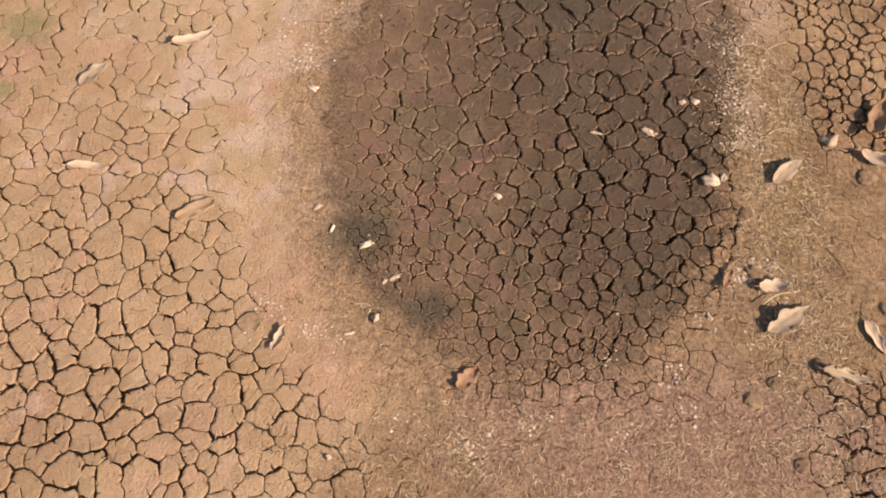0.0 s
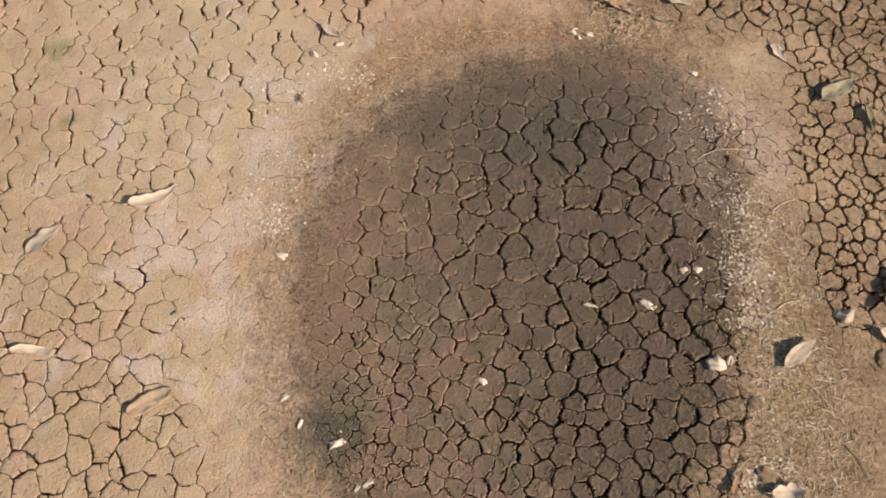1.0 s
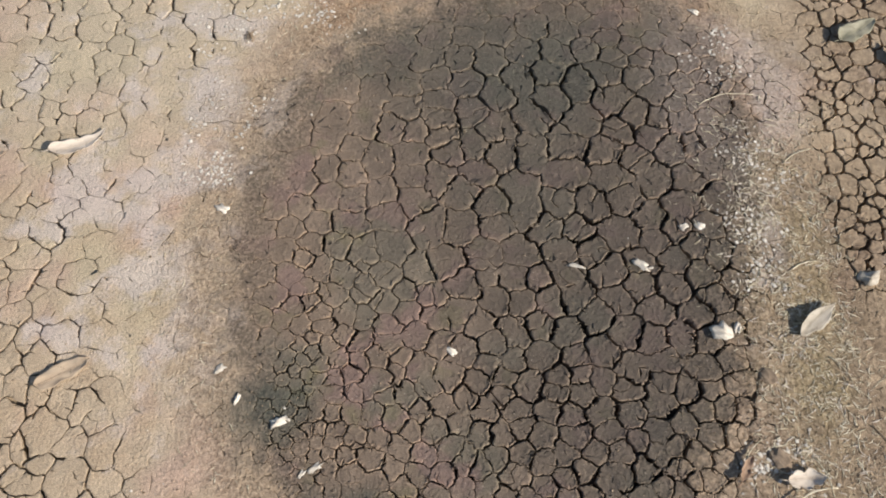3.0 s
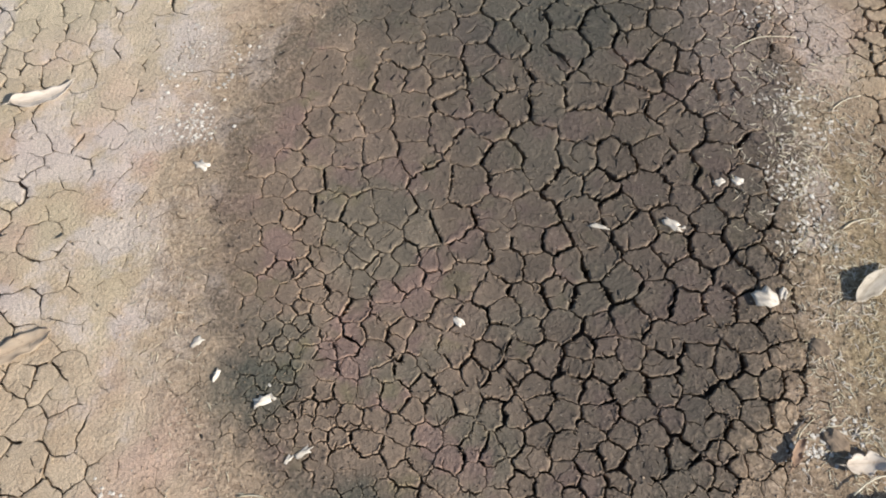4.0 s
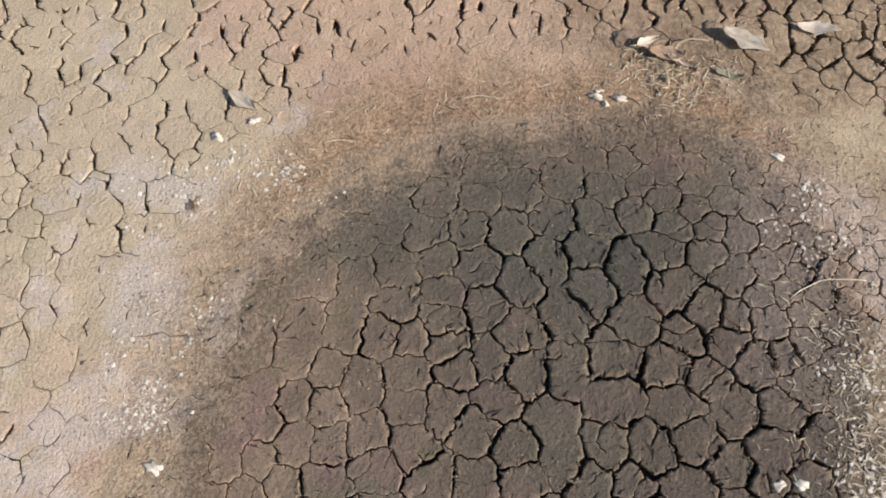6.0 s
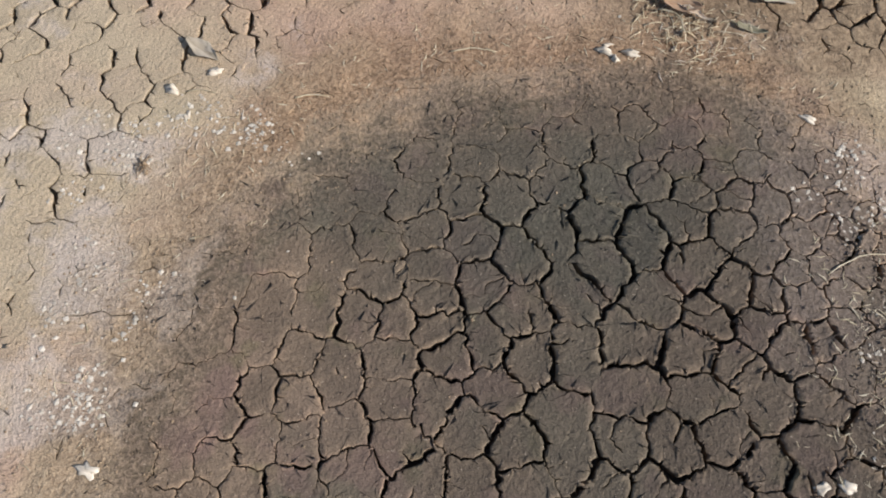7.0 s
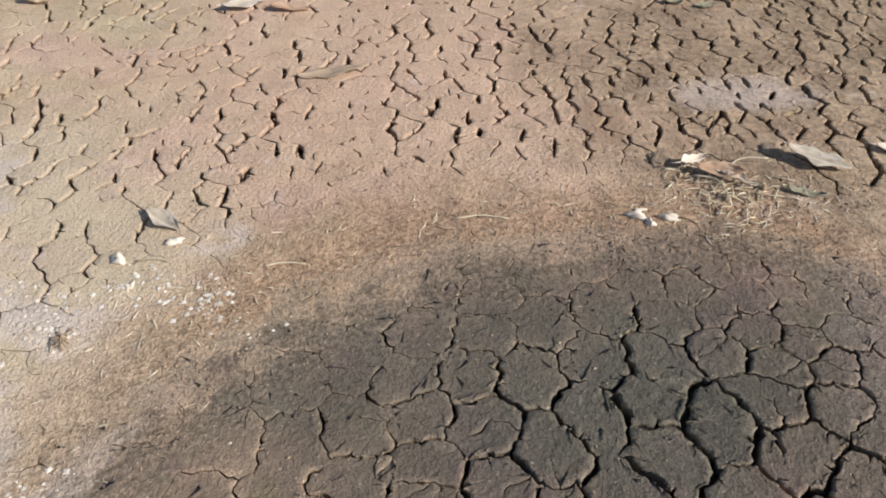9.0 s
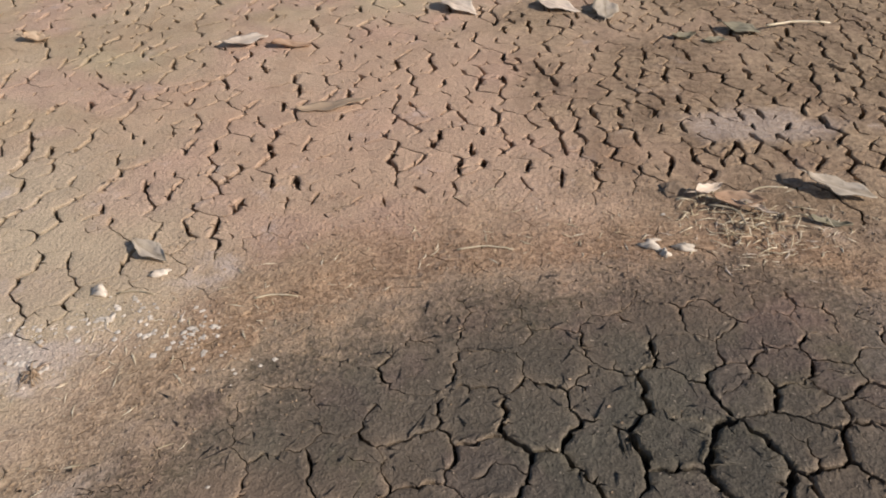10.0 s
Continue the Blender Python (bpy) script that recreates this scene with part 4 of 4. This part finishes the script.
def ground_sheet():
    """One sheet to the horizon: the floor of the cracks, rising to the surface past the plates."""
    def axis(a, b, step):
        inner = [a + (b - a) * i / round((b - a) / step) for i in range(round((b - a) / step) + 1)]
        out, d = [], 0.05
        while d < 400:
            out.append(d)
            d *= 1.45
        return [a - d for d in reversed(out)] + inner + [b + d for d in out]
    xs, ys = axis(X0 - 0.02, X1 + 0.02, 0.04), axis(Y0 - 0.02, Y1 + 0.02, 0.04)
    verts, faces = [], []
    for y in ys:
        for x in xs:
            out = max(X0 + 0.10 - x, x - X1 + 0.10, Y0 + 0.10 - y, y - Y1 + 0.10)
            far = max(abs(x), abs(y))
            zz = (height(x, y) if far < 30 else 0.0) - FLOOR * (1 - smooth(-0.02, 0.05, out)) - 0.001
            verts.append((x, y, zz))
    w = len(xs)
    for j in range(len(ys) - 1):
        for i in range(w - 1):
            faces.append((j * w + i, j * w + i + 1, (j + 1) * w + i + 1, (j + 1) * w + i))
    return mesh_of("ground", verts, faces, MUD)


ground = tagged(new("ground", ground_sheet()), "dry tan mud flat with a dark damp oval puddle bed", "ground", kind="structure")
plates = {}
for lobe in lobes_of_plates():
    plates.setdefault(lobe[0], []).append(lobe)
where = {k: (sum(b[1].x for b in v) / len(v), sum(b[1].y for b in v) / len(v)) for k, v in plates.items()}
single = sorted((k for k in plates if crack_width(*where[k]) > 0.003), key=lambda k: (where[k][0] - 0.22) ** 2 + (where[k][1] - 1.12) ** 2)[:300]
single = set(single)
crust_v, crust_f, crust_l = [], [], []


def with_lips(me, lips):
    me.attributes.new("lit_lip", "FLOAT", "POINT").data.foreach_set("value", lips)
    return me


for k, lobes in plates.items():
    if k in single:
        x, y = where[k]
        origin = (x, y, height(x, y))
        v, f, lips = plate_mesh(lobes, k, origin)
        part("mud_plate", with_lips(mesh_of("mud_plate", v, f, MUD), lips), ground).location = origin
    else:
        v, f, lips = plate_mesh(lobes, k, (0, 0, 0))
        crust_l += lips
        n = len(crust_v)
        crust_v += v
        crust_f += [tuple(n + i for i in q) for q in f]
tagged(part("mud_crust", with_lips(mesh_of("mud_crust", crust_v, crust_f, MUD), crust_l), ground), "cracked dry mud crust around the puddle bed", kind="stuff")


# ---- crumbs, grit and straw that nobody could count ----
def scatter(name, count, weight, size, seed, material, label, long=1.0, patches=(), flat=1.0):
    """Small uneven lumps, or splinters where long is over 1, strewn by a weight over the plan."""
    rnd = random.Random(seed)
    verts, faces = [], []
    made = tries = 0
    while made < count and tries < count * 30:
        tries += 1
        if patches and rnd.random() < 0.85:
            cx, cy, sx, sy = rnd.choice(patches)
            # clumps within the patch
            clump = random.Random(int(cx * 1000) * 31 + int(cy * 1000) + rnd.randrange(9))
            x, y = rnd.gauss(clump.gauss(cx, sx), 0.013), rnd.gauss(clump.gauss(cy, sy), 0.011)
        else:
            x, y = rnd.uniform(-1.05, 1.10), rnd.uniform(0.15, 2.60)
            if rnd.random() > weight(x, y):
                continue
        made += 1
        s = size * (0.35 + 1.1 * rnd.random() ** 2.2)
        a, pitch = rnd.uniform(0, math.pi), rnd.uniform(-0.10, 0.10) if long > 1 else 0.0
        ca, sa = math.cos(a), math.sin(a)
        z = height(x, y) + (0.25 * s * flat if long == 1 else 0.0006)
        o = len(verts)
        lx = s * long * 0.5
        ly = s * rnd.uniform(0.35, 0.55)
        lz = s * rnd.uniform(0.14, 0.4) * flat
        bow = rnd.uniform(-0.25, 0.25) * lx if long > 1 else 0.0
        for dx, dy, dz in ((-lx, bow, 0), (lx, bow, 0), (0, -ly, 0), (0, ly, 0), (0.2 * lx * rnd.uniform(-1, 1), 0, lz), (0, 0, -lz)):
            j = 1 + 0.3 * rnd.uniform(-1, 1) if long == 1 else 1.0
            dx, dy, dz = dx * j, dy * j, dz + dx * pitch
            verts.append((x + ca * dx - sa * dy, y + sa * dx + ca * dy, z + dz + (abs(pitch) * lx if long > 1 else 0)))
        for f in ((0, 2, 4), (2, 1, 4), (1, 3, 4), (3, 0, 4), (2, 0, 5), (1, 2, 5), (3, 1, 5), (0, 3, 5)):
            faces.append(tuple(o + i for i in f))
    me = mesh_of(name, verts, faces, material, [False] * len(faces))
    return tagged(new(name, me), label, "debris", kind="stuff")


def shore_weight(x, y):
    r = rim(x, y) + 0.12 * noise.noise((x * 6, y * 6, 2.0))
    w = smooth(0.72, 1.0, r) * (1 - smooth(1.18, 1.5, r))
    w = max(w, 0.9 * smooth(0.52, 0.6, x) * (1 - smooth(0.74, 0.84, x)) * (1 - smooth(1.3, 1.7, y)))
    w = max(w, 0.6 * (1 - smooth(0.3, 0.5, y)) * smooth(-0.45, -0.3, x))
    return max(0.05, w * (0.55 + 0.9 * noise.noise((x * 17, y * 17, 5.0))))


def straw_weight(x, y):
    r = rim(x, y)
    w = smooth(0.98, 1.06, r) * (1 - smooth(1.15, 1.32, r)) * 0.08
    w = max(w, 0.9 * smooth(0.54, 0.62, x) * (1 - smooth(0.72, 0.80, x)) * (1 - smooth(1.1, 1.4, y)), 0.6 * smooth(-0.3, 0.0, x) * (1 - smooth(0.34, 0.46, y)))
    w = max(w, 0.5 * blob(x, y, 0.43, 1.69, 0.10, 0.05), 0.5 * blob(x, y, 0.62, 1.15, 0.08, 0.2), 0.5 * blob(x, y, 0.05, 0.33, 0.3, 0.06), 0.15 * blob(x, y, -0.26, 1.48, 0.10, 0.08))
    return w * (0.5 + noise.noise((x * 21, y * 21, 3.0)))


def flake_weight(x, y):
    return max(0.35 * shore_weight(x, y), 0.2 * smooth(0.9, 1.2, y) * (1 - smooth(0.9, 1.0, rim(x, y))))


CRUST_PATCHES = [(0.61, 1.09, 0.03, 0.06), (0.63, 1.03, 0.03, 0.05), (0.65, 1.22, 0.03, 0.05), (-0.34, 1.17, 0.02, 0.02), (-0.28, 1.51, 0.06, 0.04), (-0.24, 1.56, 0.05, 0.02),
                 (0.60, 0.68, 0.05, 0.04), (0.55, 0.52, 0.12, 0.07), (-0.33, 1.30, 0.04, 0.06), (-0.30, 0.55, 0.04, 0.06), (0.60, 1.42, 0.05, 0.06), (0.10, 0.36, 0.2, 0.03)]
scatter("mud_crumbs", 15000, shore_weight, 0.0032, 1, MUD, "loose mud crumbs strewn along the shore")
scatter("tan_grit", 6000, shore_weight, 0.0030, 2, CRUMB, "tan grit strewn along the shore")
scatter("straw_litter", 11000, straw_weight, 0.0016, 3, STRAW, "broken straw litter on brown silt", long=9.0)
scatter("pale_flakes", 1700, flake_weight, 0.0060, 4, CRUMB_PALE, "bleached crust flakes on the shore", patches=CRUST_PATCHES, flat=0.4)


def stalk_weight(x, y):
    w = smooth(0.55, 0.62, x) * (1 - smooth(0.70, 0.78, x)) * smooth(0.45, 0.6, y) * (1 - smooth(1.15, 1.35, y))
    w = max(w, 1.0 * blob(x, y, 0.64, 1.08, 0.035, 0.10), 1.2 * blob(x, y, 0.60, 0.66, 0.06, 0.05), 0.9 * blob(x, y, 0.43, 1.69, 0.08, 0.04), 0.25 * blob(x, y, -0.25, 1.52, 0.08, 0.05))
    return w * (0.6 + noise.noise((x * 25, y * 25, 8.0)))


scatter("dry_stalk_bits", 2200, stalk_weight, 0.0019, 5, LEAF_PALE, "pale dry stalk bits strewn on brown silt", long=8.0)


def lump_weight(x, y):
    w = smooth(0.53, 0.60, x) * (1 - smooth(0.78, 0.86, x)) * (1 - smooth(1.25, 1.55, y))
    w = max(w, 0.8 * smooth(0.2, 0.5, x) * (1 - smooth(0.40, 0.52, y)), 0.5 * blob(x, y, 0.45, 1.72, 0.14, 0.07), 0.35 * blob(x, y, -0.02, 0.32, 0.30, 0.08))
    return w * (0.55 + 1.1 * noise.noise((x * 12, y * 12, 6.0)))


scatter("brown_lumps", 2200, lump_weight, 0.0056, 6, MUD, "small brown mud lumps strewn on the silt", flat=0.55)
